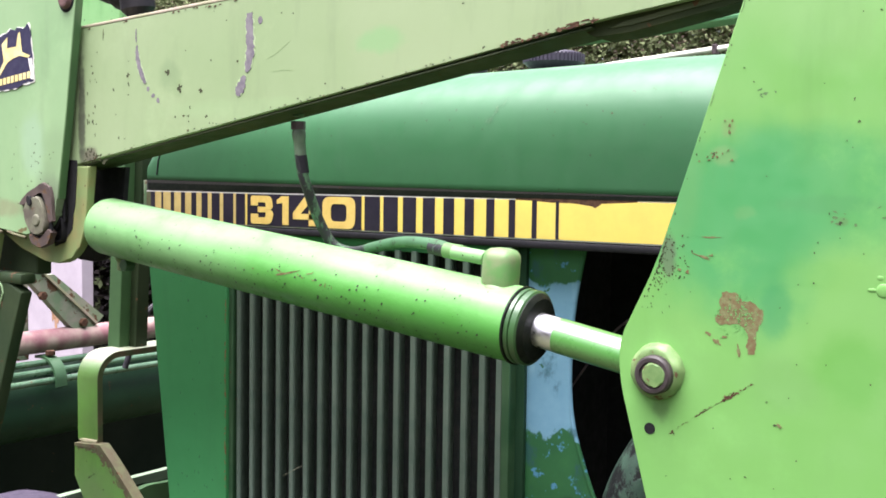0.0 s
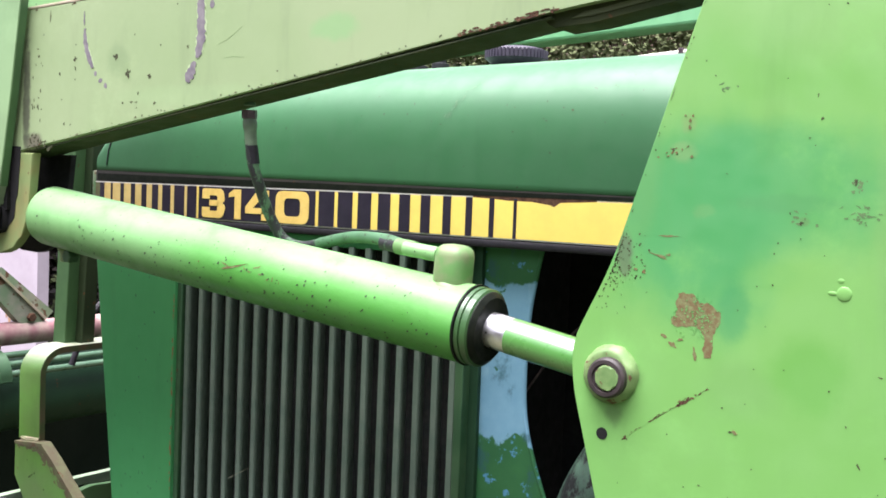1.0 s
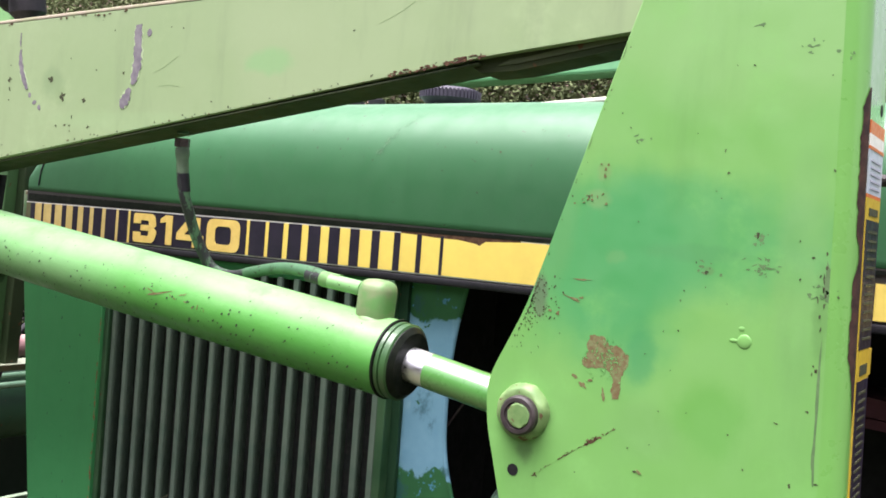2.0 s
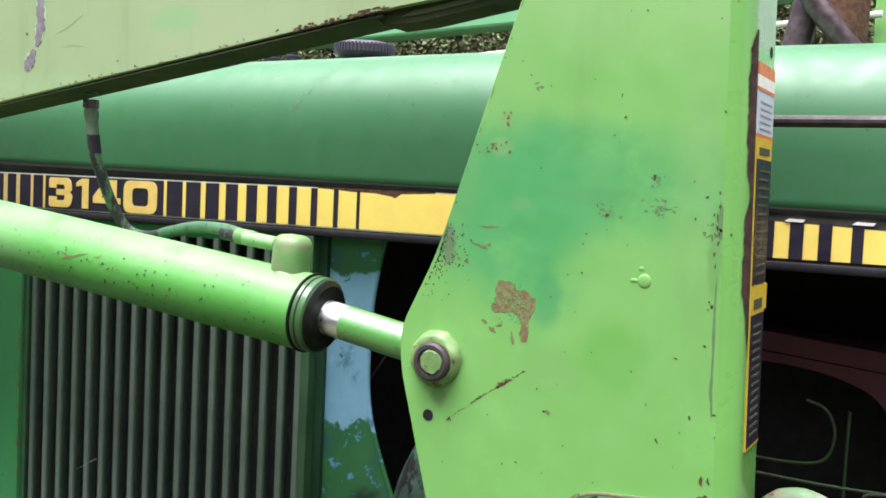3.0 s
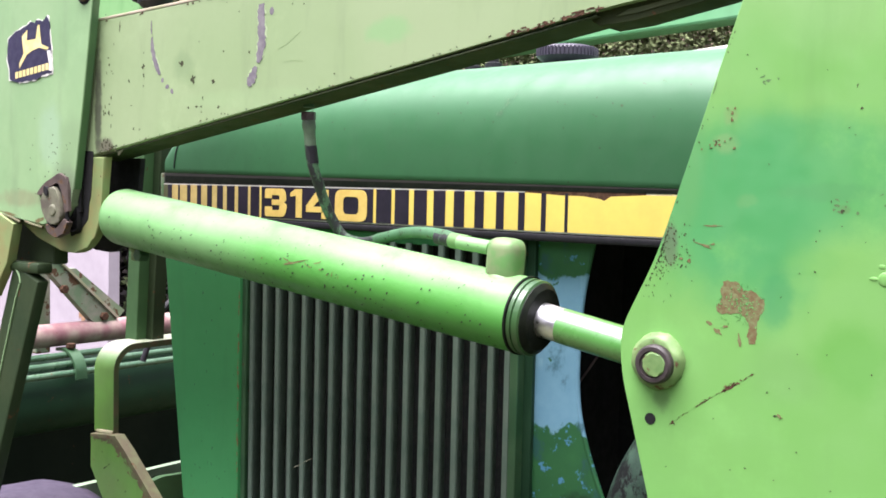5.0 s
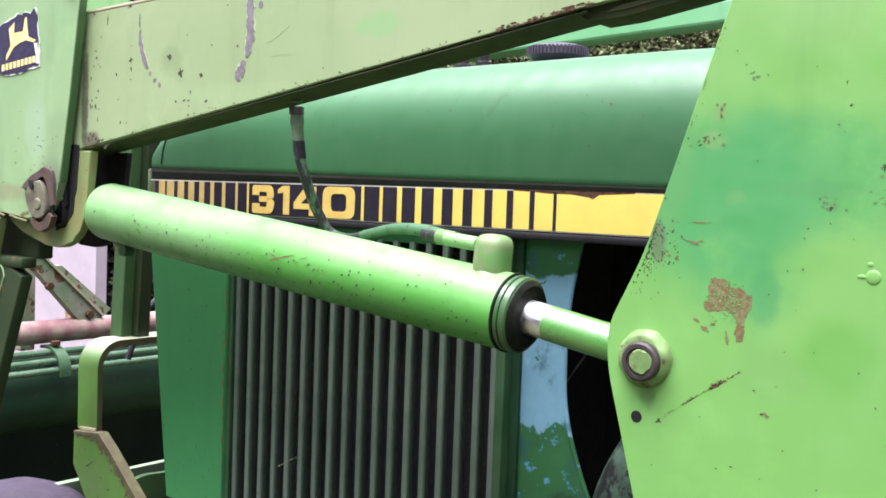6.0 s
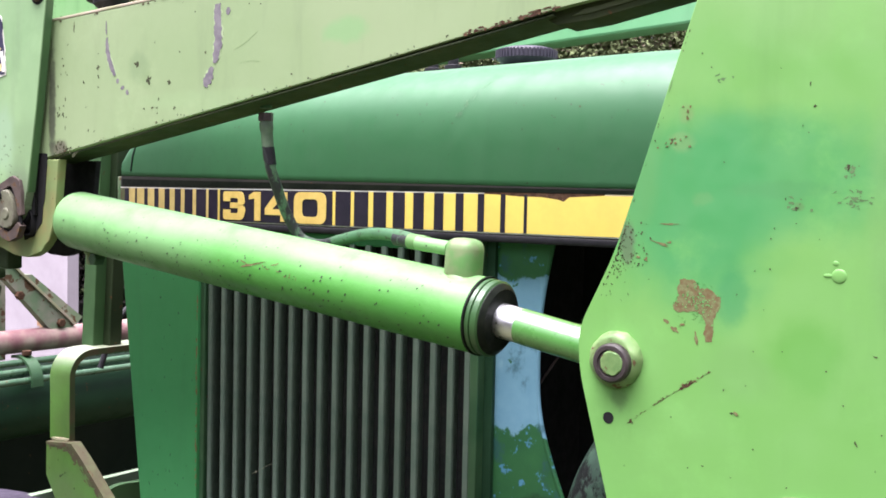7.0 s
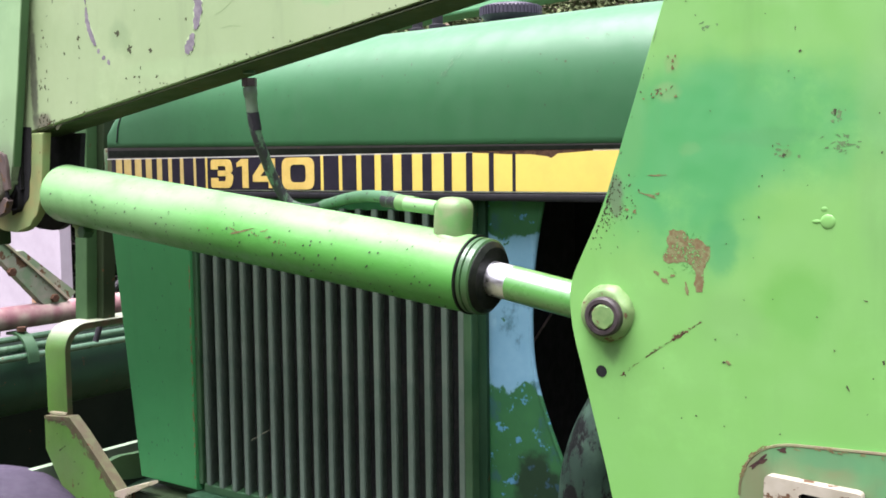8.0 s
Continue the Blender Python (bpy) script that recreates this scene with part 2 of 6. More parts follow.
M_ORANGE = plain("label_orange", (0.546, 0.14, 0.042), (0.49, 0.119, 0.035), 0.45, 60, 0, 0.03)
M_LABELYELLOW = plain("label_yellow", (0.504, 0.35, 0.028), (0.42, 0.28, 0.035), 0.5, 60, 0, 0.03)
M_BLUISHWHITE = plain("label_paper", (0.385, 0.42, 0.504), (0.462, 0.476, 0.518), 0.5, 40, 0, 0.03)
M_RUST = plain("rust", (0.118, 0.076, 0.034), (0.150, 0.168, 0.072), 0.85, 230)
M_DARKRUST = plain("dark_rust", (0.048, 0.020, 0.012), (0.10, 0.052, 0.028), 0.85, 110)
M_CHIP = plain("paint_chip", (0.030, 0.036, 0.016), (0.062, 0.056, 0.028), 0.8, 120)
M_PRIMER = plain("violet_mark", (0.120, 0.104, 0.125), (0.19, 0.172, 0.185), 0.7, 70)
M_PALECHIP = plain("pale_primer", (0.35, 0.434, 0.252), (0.28, 0.364, 0.21), 0.7, 90)
M_CHROME = plain("chrome", (0.84, 0.83, 0.86), (0.74, 0.72, 0.75), 0.36, 60, 1.0, 0.02)
M_STEEL = plain("oily_steel", (0.077, 0.056, 0.063), (0.14, 0.105, 0.112), 0.42, 70, 0.7)
M_PINSTEEL = paint("rusty_pin_steel", (0.070, 0.048, 0.042), (0.046, 0.030, 0.027), 0.65, 45, rust=0.16, dirt=0.7, rust_scale=50, bump=0.7)
M_CASTIRON = plain("engine_iron", (0.046, 0.010, 0.016), (0.068, 0.018, 0.026), 0.6, 14)
# near-black that paints the shade in gaps and bays, also used for grease
M_VOID = plain("shade_and_grease_black", (0.0063, 0.0063, 0.00735), (0.0105, 0.00945, 0.0105), 0.9, 20)
M_TYRE = plain("tyre_rubber", (0.0315, 0.0238, 0.042), (0.0455, 0.035, 0.056), 0.7, 25)
M_GROUND = plain("earth_and_grass", (0.044, 0.038, 0.021), (0.030, 0.048, 0.015), 0.95, 3.0, 0, 0.8)
M_BUCKET = paint("bucket_paint", (0.00624, 0.01144, 0.00728), (0.0104, 0.0156, 0.0104), 0.7, 5, rust=0.02, dirt=0.5, spec=0.08)
M_FOOT = paint("foot_paint", (0.080, 0.205, 0.085), (0.125, 0.160, 0.075), 0.55, 16, rust=0.03, dirt=0.9, rust_scale=30, blotches=[((1.13, -0.29, 1.06), (0.022, 1, 0.06), (0.115, 0.125, 0.062), 0.8), ((1.20, -0.29, 1.098), (0.05, 1, 0.014), (0.065, 0.19, 0.085), 0.7)])
M_SMEAR = plain("grey_smear", (0.070, 0.130, 0.050), (0.100, 0.170, 0.070), 0.7, 60)
M_EAR = paint("ear_paint", (0.170, 0.225, 0.085), (0.200, 0.190, 0.075), 0.55, 26, rust=0.05, dirt=0.8)
M_FLAKED = paint("flaking_white", (0.330, 0.300, 0.240), (0.250, 0.225, 0.170), 0.6, 30, rust=0.17, dirt=0.7, rust_scale=60)
M_COLLAR = paint("collar_paint", (0.15, 0.23, 0.085), (0.075, 0.15, 0.045), 0.5, 60, rust=0.11, dirt=0.9, rust_scale=70)
M_EDGERUST = plain("orange_rust", (0.14, 0.045, 0.018), (0.21, 0.09, 0.04), 0.8, 90)
M_GLAND = paint("gland_paint", (0.024, 0.072, 0.0204), (0.03, 0.084, 0.024), 0.4, 20, dirt=0.6, coat=0.5)
M_STRAW = plain("dry_straw", (0.20, 0.20, 0.14), (0.16, 0.15, 0.10), 0.7, 50)
M_SIDE = paint("rubbed_side_paint", (0.080, 0.064, 0.032), (0.092, 0.100, 0.042), 0.6, 45, rust=0.09, dirt=0.6, rust_scale=50)
M_STRAPSIDE = paint("grimy_strap_side", (0.040, 0.062, 0.020), (0.080, 0.060, 0.030), 0.6, 30, rust=0.08, dirt=0.6)
M_CAP = plain("faded_cap_plastic", (0.034, 0.028, 0.046), (0.050, 0.042, 0.062), 0.5, 40)
M_FARARM = paint("far_arm_paint", (0.120, 0.320, 0.150), (0.140, 0.335, 0.170), 0.5, 4, dirt=0.4)
M_STAIN = plain("orange_stain", (0.40, 0.22, 0.12), (0.33, 0.20, 0.14), 0.8, 40)
M_LOWERARM = paint("lower_arm_paint", (0.017, 0.032, 0.013), (0.026, 0.040, 0.017), 0.5, 7, rust=0.06, dirt=0.5, spec=0.25)
M_SCUFF = plain("pale_scuff", (0.060, 0.140, 0.075), (0.10, 0.17, 0.095), 0.7, 80)
M_LUG = paint("lug_paint", (0.070, 0.140, 0.058), (0.150, 0.140, 0.110), 0.55, 40, rust=0.14, dirt=0.8, rust_scale=40)
M_BENDRUST = plain("old_bend_rust", (0.020, 0.009, 0.008), (0.055, 0.024, 0.018), 0.8, 70)
M_GREASE = plain("greasy_steel", (0.022, 0.017, 0.018), (0.045, 0.035, 0.035), 0.5, 60, spec=0.3)
M_FITTING = paint("fitting_paint", (0.14, 0.20, 0.13), (0.08, 0.11, 0.075), 0.5, 40, rust=0.06, dirt=0.7, rust_scale=60)
M_HAIR = plain("hairline_green", (0.17, 0.26, 0.11), (0.21, 0.30, 0.14), 0.6, 60)
M_PINHEAD = paint("pin_paint", (0.135, 0.135, 0.090), (0.080, 0.066, 0.052), 0.55, 45, rust=0.10, dirt=0.8, bump=0.7)
M_WORN = paint("worn_edge_paint", (0.2, 0.16, 0.104), (0.152, 0.16, 0.08), 0.6, 40, rust=0.15, dirt=0.5)
# green darkened in its base colour for the shade on the upright
M_UPRIGHT = paint("shaded_green_paint", (0.042, 0.098, 0.035), (0.0525, 0.119, 0.042), 0.5, 8, rust=0.04, dirt=0.5)
M_PORT = paint("port_paint", (0.10, 0.225, 0.068), (0.17, 0.215, 0.105), 0.45, 40, rust=0.05, dirt=0.5)
M_PAINTEDHOSE = paint("painted_hose", (0.060, 0.150, 0.070), (0.045, 0.115, 0.050), 0.5, 30, dirt=0.5, speck=0.09)
M_BOARD = plain("blocker_board", (0.049, 0.042, 0.035), (0.077, 0.063, 0.049), 0.8, 6)
M_WALL = plain("weathered_whitewash", (0.406, 0.35, 0.406), (0.35, 0.301, 0.35), 0.8, 5)


def shroud_material():
    """Sky-blue paint worn through to green, with dark scuffs."""
    mat, n, l, bsdf = nodes_of("blue_over_green_paint")
    co = n.new("ShaderNodeTexCoord").outputs["Object"]
    blue = mix(n, l, noise_tex(n, l, co, 22, 5, 0.6), (0.085, 0.215, 0.32), (0.19, 0.35, 0.45))
    green = mix(n, l, noise_tex(n, l, co, 14, 4, 0.6), (0.012, 0.070, 0.030), (0.035, 0.140, 0.044))
    worn = noise_tex(n, l, co, 30, 7, 0.62)
    top = spot_mask(n, l, co, (0.65, 0.03, 1.325), (0.12, 1, 0.055), 0.10, 0.5, 25)
    low = spot_mask(n, l, co, (0.66, 0.03, 0.94), (0.16, 1, 0.115), 0.10, 0.7, 25)
    some = ramp(n, l, worn, 0.64, 0.66)
    keep = math_node(n, l, "MAXIMUM", math_node(n, l, "MAXIMUM", top, low), some)
    col = mix(n, l, keep, blue, green)
    flakes = math_node(n, l, "MULTIPLY", math_node(n, l, "MAXIMUM", top, low), ramp(n, l, noise_tex(n, l, co, 48, 5, 0.6, shift=(2, 7, 5)), 0.585, 0.635))
    col = mix(n, l, flakes, col, (0.07, 0.21, 0.336))
    scuff = ramp(n, l, noise_tex(n, l, co, 20, 6, 0.62, (1, 1, 0.7), (9, 3, 1)), 0.54, 0.66, 0.0, 0.75)
    col = mix(n, l, scuff, col, (0.022, 0.075, 0.085))
    pale = ramp(n, l, noise_tex(n, l, co, 17, 5, 0.6, (1, 1, 0.35), (4, 8, 2)), 0.55, 0.7, 0.0, 0.4)
    col = mix(n, l, math_node(n, l, "MULTIPLY", pale, math_node(n, l, "SUBTRACT", 1.0, keep)), col, (0.32, 0.50, 0.58))
    soot = spot_mask(n, l, co, (0.70, 0.03, 0.90), (0.05, 1, 0.06), 0.4, 0.8, 22)
    col = mix(n, l, math_node(n, l, "MULTIPLY", soot, 0.8), col, (0.008, 0.014, 0.010))
    l.new(col, bsdf.inputs["Base Color"])
    bsdf.inputs["Roughness"].default_value = 0.5
    bsdf.inputs["Specular IOR Level"].default_value = 0.3
    b = n.new("ShaderNodeBump")
    b.inputs["Strength"].default_value, b.inputs["Distance"].default_value = 0.3, 0.001
    l.new(worn, b.inputs["Height"])
    l.new(b.outputs["Normal"], bsdf.inputs["Normal"])
    return mat


def hose_material():
    """Cracked dark rubber with remains of green overspray."""
    mat, n, l, bsdf = nodes_of("cracked_hose_rubber")
    co = n.new("ShaderNodeTexCoord").outputs["Object"]
    mask = ramp(n, l, noise_tex(n, l, co, 45, 7, 0.7, (1, 1, 0.5)), 0.50, 0.57)
    l.new(mix(n, l, mask, (0.010, 0.011, 0.012), (0.055, 0.125, 0.060)), bsdf.inputs["Base Color"])
    bsdf.inputs["Roughness"].default_value = 0.6
    b = n.new("ShaderNodeBump")
    b.inputs["Strength"].default_value, b.inputs["Distance"].default_value = 0.5, 0.002
    l.new(mask, b.inputs["Height"])
    l.new(b.outputs["Normal"], bsdf.inputs["Normal"])
    return mat


def radiator_hose_material():
    """Old dark green painted rubber with a net of fine cracks."""
    mat, n, l, bsdf = nodes_of("crazed_radiator_hose")
    co = n.new("ShaderNodeTexCoord").outputs["Object"]
    base = mix(n, l, ramp(n, l, noise_tex(n, l, co, 12, 5, 0.6), 0.35, 0.7), (0.022, 0.045, 0.032), (0.062, 0.115, 0.078))
    cracks = ramp(n, l, noise_tex(n, l, co, 38, 7, 0.72, (1, 1, 0.55)), 0.44, 0.52)
    l.new(mix(n, l, cracks, (0.006, 0.007, 0.007), base), bsdf.inputs["Base Color"])
    bsdf.inputs["Roughness"].default_value, bsdf.inputs["Specular IOR Level"].default_value = 0.6, 0.25
    b = n.new("ShaderNodeBump")
    b.inputs["Strength"].default_value, b.inputs["Distance"].default_value = 0.5, 0.002
    l.new(cracks, b.inputs["Height"])
    l.new(b.outputs["Normal"], bsdf.inputs["Normal"])
    return mat


def leaf_material(name, dark, light, old):
    mat, n, l, bsdf = nodes_of(name)
    r = n.new("ShaderNodeNewGeometry").outputs["Random Per Island"]
    col = mix(n, l, r, dark, light)
    dry = ramp(n, l, r, 0.84, 0.87)
    l.new(mix(n, l, dry, col, old), bsdf.inputs["Base Color"])
    bsdf.inputs["Roughness"].default_value, bsdf.inputs["Specular IOR Level"].default_value = 0.75, 0.12
    return mat


M_SHROUD, M_HOSE, M_RADHOSE = shroud_material(), hose_material(), radiator_hose_material()
M_LEAF = leaf_material("hedge_leaf", (0.075, 0.095, 0.040), (0.250, 0.290, 0.140), (0.190, 0.140, 0.110))
M_SHADELEAF = leaf_material("shaded_leaf", (0.006, 0.005, 0.006), (0.022, 0.017, 0.016), (0.034, 0.044, 0.018))


# ---- building blocks ----
def part(name, bm, material, parent=None, label="", smooth=30):
    """Links a bmesh, in world places, as one mesh object under a thing or a part."""
    bmesh.ops.recalc_face_normals(bm, faces=bm.faces[:])
    me = bpy.data.meshes.new(name)
    bm.to_mesh(me)
    bm.free()
    me.materials.append(material)
    if smooth:
        me.shade_smooth()
        me.set_sharp_from_angle(angle=radians(smooth))
        whole = sum(p.area for p in me.polygons)
        for p in me.polygons:  # broad sheet faces stay flat, only their edges are rounded
            if len(p.vertices) > 4 or p.area > 0.08 * whole:
                p.use_smooth = False
    ob = new(name, me)
    if parent is not None:
        ob.parent = parent
        base = parent
        while base.parent is not None:
            base = base.parent
        if base is parent:
            ob.matrix_parent_inverse = Matrix.Translation(-base.location)
    if label:
        tagged(ob, label)
    return ob


def thing(name, place, label, category, group="", kind=""):
    return tagged(new(name), label, category, group, kind) if place is None else _placed(name, place, label, category, group, kind)


def _placed(name, place, label, category, group, kind):
    ob = new(name)
    ob.empty_display_size = 0.1
    ob.location = place
    return tagged(ob, label, category, group, kind)


def box(bm, lo, hi, bevel=0.0, m=None, segments=2):
    c = [(a + b) / 2 for a, b in zip(lo, hi)]
    s = [abs(b - a) for a, b in zip(lo, hi)]
    mat = Matrix.Translation(c) @ Matrix.Diagonal((*s, 1))
    if m is not None:
        mat = m @ mat
    out = bmesh.ops.create_cube(bm, size=1, matrix=mat)
    if bevel:
        edges = {e for v in out["verts"] for e in v.link_edges}
        bmesh.ops.bevel(bm, geom=list(edges), offset=bevel, segments=segments, profile=0.5, affect="EDGES")


def boxed(lo, hi, bevel=0.0, m=None):
    bm = bmesh.new()
    box(bm, lo, hi, bevel, m)
    return bm


def slab(bm, outline, near, far, bevel=0.0, axis="y"):
    """A plate cut to an outline of (a, b) corners, between two places along an axis."""
    def at(p, d):
        return {"y": (p[0], d, p[1]), "x": (d, p[0], p[1]), "z": (p[0], p[1], d)}[axis]
    front = [bm.verts.new(at(p, near)) for p in outline]
    back = [bm.verts.new(at(p, far)) for p in outline]
    k = len(outline)
    faces = [bm.faces.new(front), bm.faces.new(back[::-1])]
    for i in range(k):
        bm.faces.new((front[i], back[i], back[(i + 1) % k], front[(i + 1) % k]))
    if bevel:
        edges = list(faces[0].edges)
        bmesh.ops.bevel(bm, geom=edges, offset=bevel, segments=2, profile=0.5, affect="EDGES")


def slabbed(outline, near, far, bevel=0.0, axis="y"):
    bm = bmesh.new()
    slab(bm, outline, near, far, bevel, axis)
    return bm


def rounded(corners, k=6):
    """An outline whose corners (a, b, radius) are rounded."""
    out = []
    count = len(corners)
    for i, (a, b, r) in enumerate(corners):
        p, q, s = Vector((a, b)), Vector(corners[i - 1][:2]), Vector(corners[(i + 1) % count][:2])
        if r <= 0:
            out.append((a, b))
            continue
        u, v = (q - p).normalized(), (s - p).normalized()
        cut = min(r, (q - p).length * 0.49, (s - p).length * 0.49)
        e, f = p + u * cut, p + v * cut
        for j in range(k + 1):
            t = j / k
            w = e * (1 - t) ** 2 + p * 2 * t * (1 - t) + f * t ** 2
            out.append((w.x, w.y))
    return out


def smooth_line(points, k=8):
    """A smooth line through the points."""
    pts = [Vector(p) for p in points]
    pts = [2 * pts[0] - pts[1], *pts, 2 * pts[-1] - pts[-2]]
    out = []
    for i in range(1, len(pts) - 2):
        p0, p1, p2, p3 = pts[i - 1:i + 3]
        for j in range(k):
            t = j / k
            out.append(0.5 * (2 * p1 + (p2 - p0) * t + (2 * p0 - 5 * p1 + 4 * p2 - p3) * t * t + (3 * p1 - p0 - 3 * p2 + p3) * t ** 3))
    out.append(pts[-2])
    return out


def tube(bm, line, radius, sides=16, closed=True):
    """A round tube along a line; radius is a number or a list as long as the line."""
    line = [Vector(p) for p in line]
    radii = radius if isinstance(radius, list) else [radius] * len(line)
    side, rings = None, []
    for i, p in enumerate(line):
        d = (line[min(i + 1, len(line) - 1)] - line[max(i - 1, 0)]).normalized()
        if side is None:
            side = d.orthogonal().normalized()
        side = (side - d * side.dot(d)).normalized()
        up = d.cross(side)
        rings.append([bm.verts.new(p + radii[i] * (math.cos(a) * side + math.sin(a) * up)) for a in (2 * math.pi * k / sides for k in range(sides))])
    for a, b in zip(rings, rings[1:]):
        for k in range(sides):
            bm.faces.new((a[k], a[(k + 1) % sides], b[(k + 1) % sides], b[k]))
    if closed:
        bm.faces.new(rings[0][::-1])
        bm.faces.new(rings[-1])


def tubed(line, radius, sides=16):
    bm = bmesh.new()
    tube(bm, line, radius, sides)
    return bm


def lathe(profile, start, end, sides=32):
    """A turned body between two places; profile: (share of the way in metres from start, radius)."""
    a, d = Vector(start), (Vector(end) - Vector(start)).normalized()
    return tubed_rings([(a + d * s, r) for s, r in profile], d, sides)


def tubed_rings(rings, d, sides):
    bm = bmesh.new()
    side = d.orthogonal().normalized()
    up = d.cross(side)
    made = [[bm.verts.new(p + r * (math.cos(t) * side + math.sin(t) * up)) for t in (2 * math.pi * k / sides for k in range(sides))] for p, r in rings]
    for a, b in zip(made, made[1:]):
        for k in range(sides):
            bm.faces.new((a[k], a[(k + 1) % sides], b[(k + 1) % sides], b[k]))
    bm.faces.new(made[0][::-1])
    bm.faces.new(made[-1])
    return bm


def hexagon(centre, radius, turn=0.0):
    return [(centre[0] + radius * math.cos(turn + k * math.pi / 3), centre[1] + radius * math.sin(turn + k * math.pi / 3)) for k in range(6)]


def flake(bm, rng, a, b, rx, rz, y, turn=0.0, k=12, rough=0.35, thick=0.0003):
    """An uneven flake on a face that looks along -y."""
    start = rng.uniform(0, 9)
    pts = []
    for i in range(k):
        t = 2 * math.pi * i / k
        r = 1 + rough * (noise.noise((start + 1.3 * math.cos(t), 1.3 * math.sin(t), start)) * 1.6 + rng.uniform(-0.25, 0.25))
        u, v = rx * r * math.cos(t), rz * r * math.sin(t)
        pts.append((a + u * math.cos(turn) - v * math.sin(turn), b + u * math.sin(turn) + v * math.cos(turn)))
    slab(bm, pts, y - thick, y)


def ribbon(bm, rng, spots, y, thick=0.0006, rough=0.12):
    """A brushed or scratched strip (a, b, half width) on a face that looks along -y."""
    dense = [p for p in smooth_line(spots, 5)]
    left, right = [], []
    for i, p in enumerate(dense):
        d = dense[min(i + 1, len(dense) - 1)] - dense[max(i - 1, 0)]
        side = Vector((-d.y, d.x)).normalized()
        for out, sign in ((left, 1), (right, -1)):
            w = abs(p.z) * (1 + rng.uniform(-rough, rough))
            out.append((p.x + sign * side.x * w, p.y + sign * side.y * w))
    slab(bm, left + right[::-1], y - thick, y)


def torn(corners, rng, rounds=3, rough=0.22):
    """An outline broken up again and again, like the edge of peeled paint."""
    pts = [Vector(c) for c in corners]
    for _ in range(rounds):
        out = []
        for p, q in zip(pts, pts[1:] + pts[:1]):
            d = q - p
            out += [p, (p + q) / 2 + Vector((-d.y, d.x)) * rng.uniform(-rough, rough)]
        pts = out
    return [(p.x, p.y) for p in pts]


# ---- ground and distance ----
bm = bmesh.new()
bmesh.ops.create_grid(bm, x_segments=60, y_segments=60, size=600)
for v in bm.verts:
    v.co.z = 0.0 if v.co.length < 30 else -0.02 * abs(noise.noise(v.co * 0.05))
tagged(part("ground", bm, M_GROUND), "trodden earth with short grass under the tractor", "ground", kind="structure")


def hedge(name, lo, hi, count, seed, label, material, big=1.0):
    """Twigs and small leaves in a loose bank."""
    rng = random.Random(seed)
    verts, faces = [], []
    for _ in range(count):
        c = Vector([rng.uniform(a, b) for a, b in zip(lo, hi)])
        c.z = lo[2] + (hi[2] - lo[2]) * (rng.random() ** 0.65) * (0.85 + 0.15 * noise.noise((c.x * 1.7, c.y, 3)))
        s = rng.uniform(0.006, 0.017) if c.y < lo[1] + 1.2 else rng.uniform(0.014, 0.040)
        s *= big
        u = Vector((rng.gauss(0, 1), rng.gauss(0, 1), rng.gauss(0, 0.7))).normalized()
        w = u.orthogonal().normalized()
        w.rotate(Matrix.Rotation(rng.uniform(0, 6.28), 3, u))
        i = len(verts)
        verts += [c - u * s, c + w * s * 0.45 + u * s * 0.1, c + u * s, c - w * s * 0.45 + u * s * 0.1]
        faces.append((i, i + 1, i + 2, i + 3))
    me = bpy.data.meshes.new(name)
    me.from_pydata(verts, [], faces)
    me.materials.append(material)
    return tagged(new(name, me), label, "hedge", kind="stuff")


hedge("hedge", (-8, 3.0, 1.7), (0.9, 5.4, 3.7), 520000, 3, "dense wild hedge of small green and dry leaves behind the tractor", M_LEAF)
# leaf colour is near-black to carry the shade low in the hedge
hedge("undergrowth", (-8, 2.95, 0.0), (0.9, 4.4, 1.95), 170000, 5, "undergrowth below the hedge, its shade in near-black leaves", M_SHADELEAF, 2.6)
wall_bm = boxed((-6.0, 1.6, 0.0), (-2.76, 1.66, 2.2))
tagged(part("wall_shed", wall_bm, M_WALL, smooth=0), "pinkish whitewashed shed wall with stains", "wall", kind="structure")

rng = random.Random(2)
bm = bmesh.new()
for a, b, rx, rz in ((-2.975, 0.795, 0.02, 0.03), (-2.945, 0.772, 0.014, 0.028), (-2.966, 0.735, 0.010, 0.03), (-2.99, 0.772, 0.008, 0.02)):
    flake(bm, rng, a, b, rx, rz, 1.6, 0, 14, 0.6, 0.002)
tagged(part("wall_stain", bm, M_STAIN, bpy.data.objects["wall_shed"], "small orange-brown stain"), kind="stuff")

# closes the yard behind the camera: unseen dark boards, added to block low sky light
bm = bmesh.new()
for i in range(40):
    box(bm, (-8 + 0.4 * i, -6.05 - 0.02 * (i % 2), 0.0), (-7.61 + 0.4 * i, -6.0, 3.4), 0.01)
tagged(part("wall_blocker", bm, M_BOARD), "unseen dark board wall added to block low sky light", "wall", kind="structure")

# ---- tractor ----
tractor = thing("tractor", (0.9, 0.3, 0.0), "old green farm tractor with louvred side screen and yellow stripe", "tractor")
MID = 0.29


def hood_height(x):
    steps = [(-0.265, 0.05), (-0.25, 0.088), (-0.235, 0.116), (-0.215, 0.139), (-0.18, 0.160), (-0.10, 0.181), (0.0, 0.193), (0.2, 0.203), (0.4, 0.209), (0.8, 0.221), (1.5, 0.231), (3.0, 0.240)]
    for (a, p), (b, q) in zip(steps, steps[1:]):
        if x <= b:
            t = max(0, (x - a) / (b - a))
            return p + (q - p) * t
    return steps[-1][1]


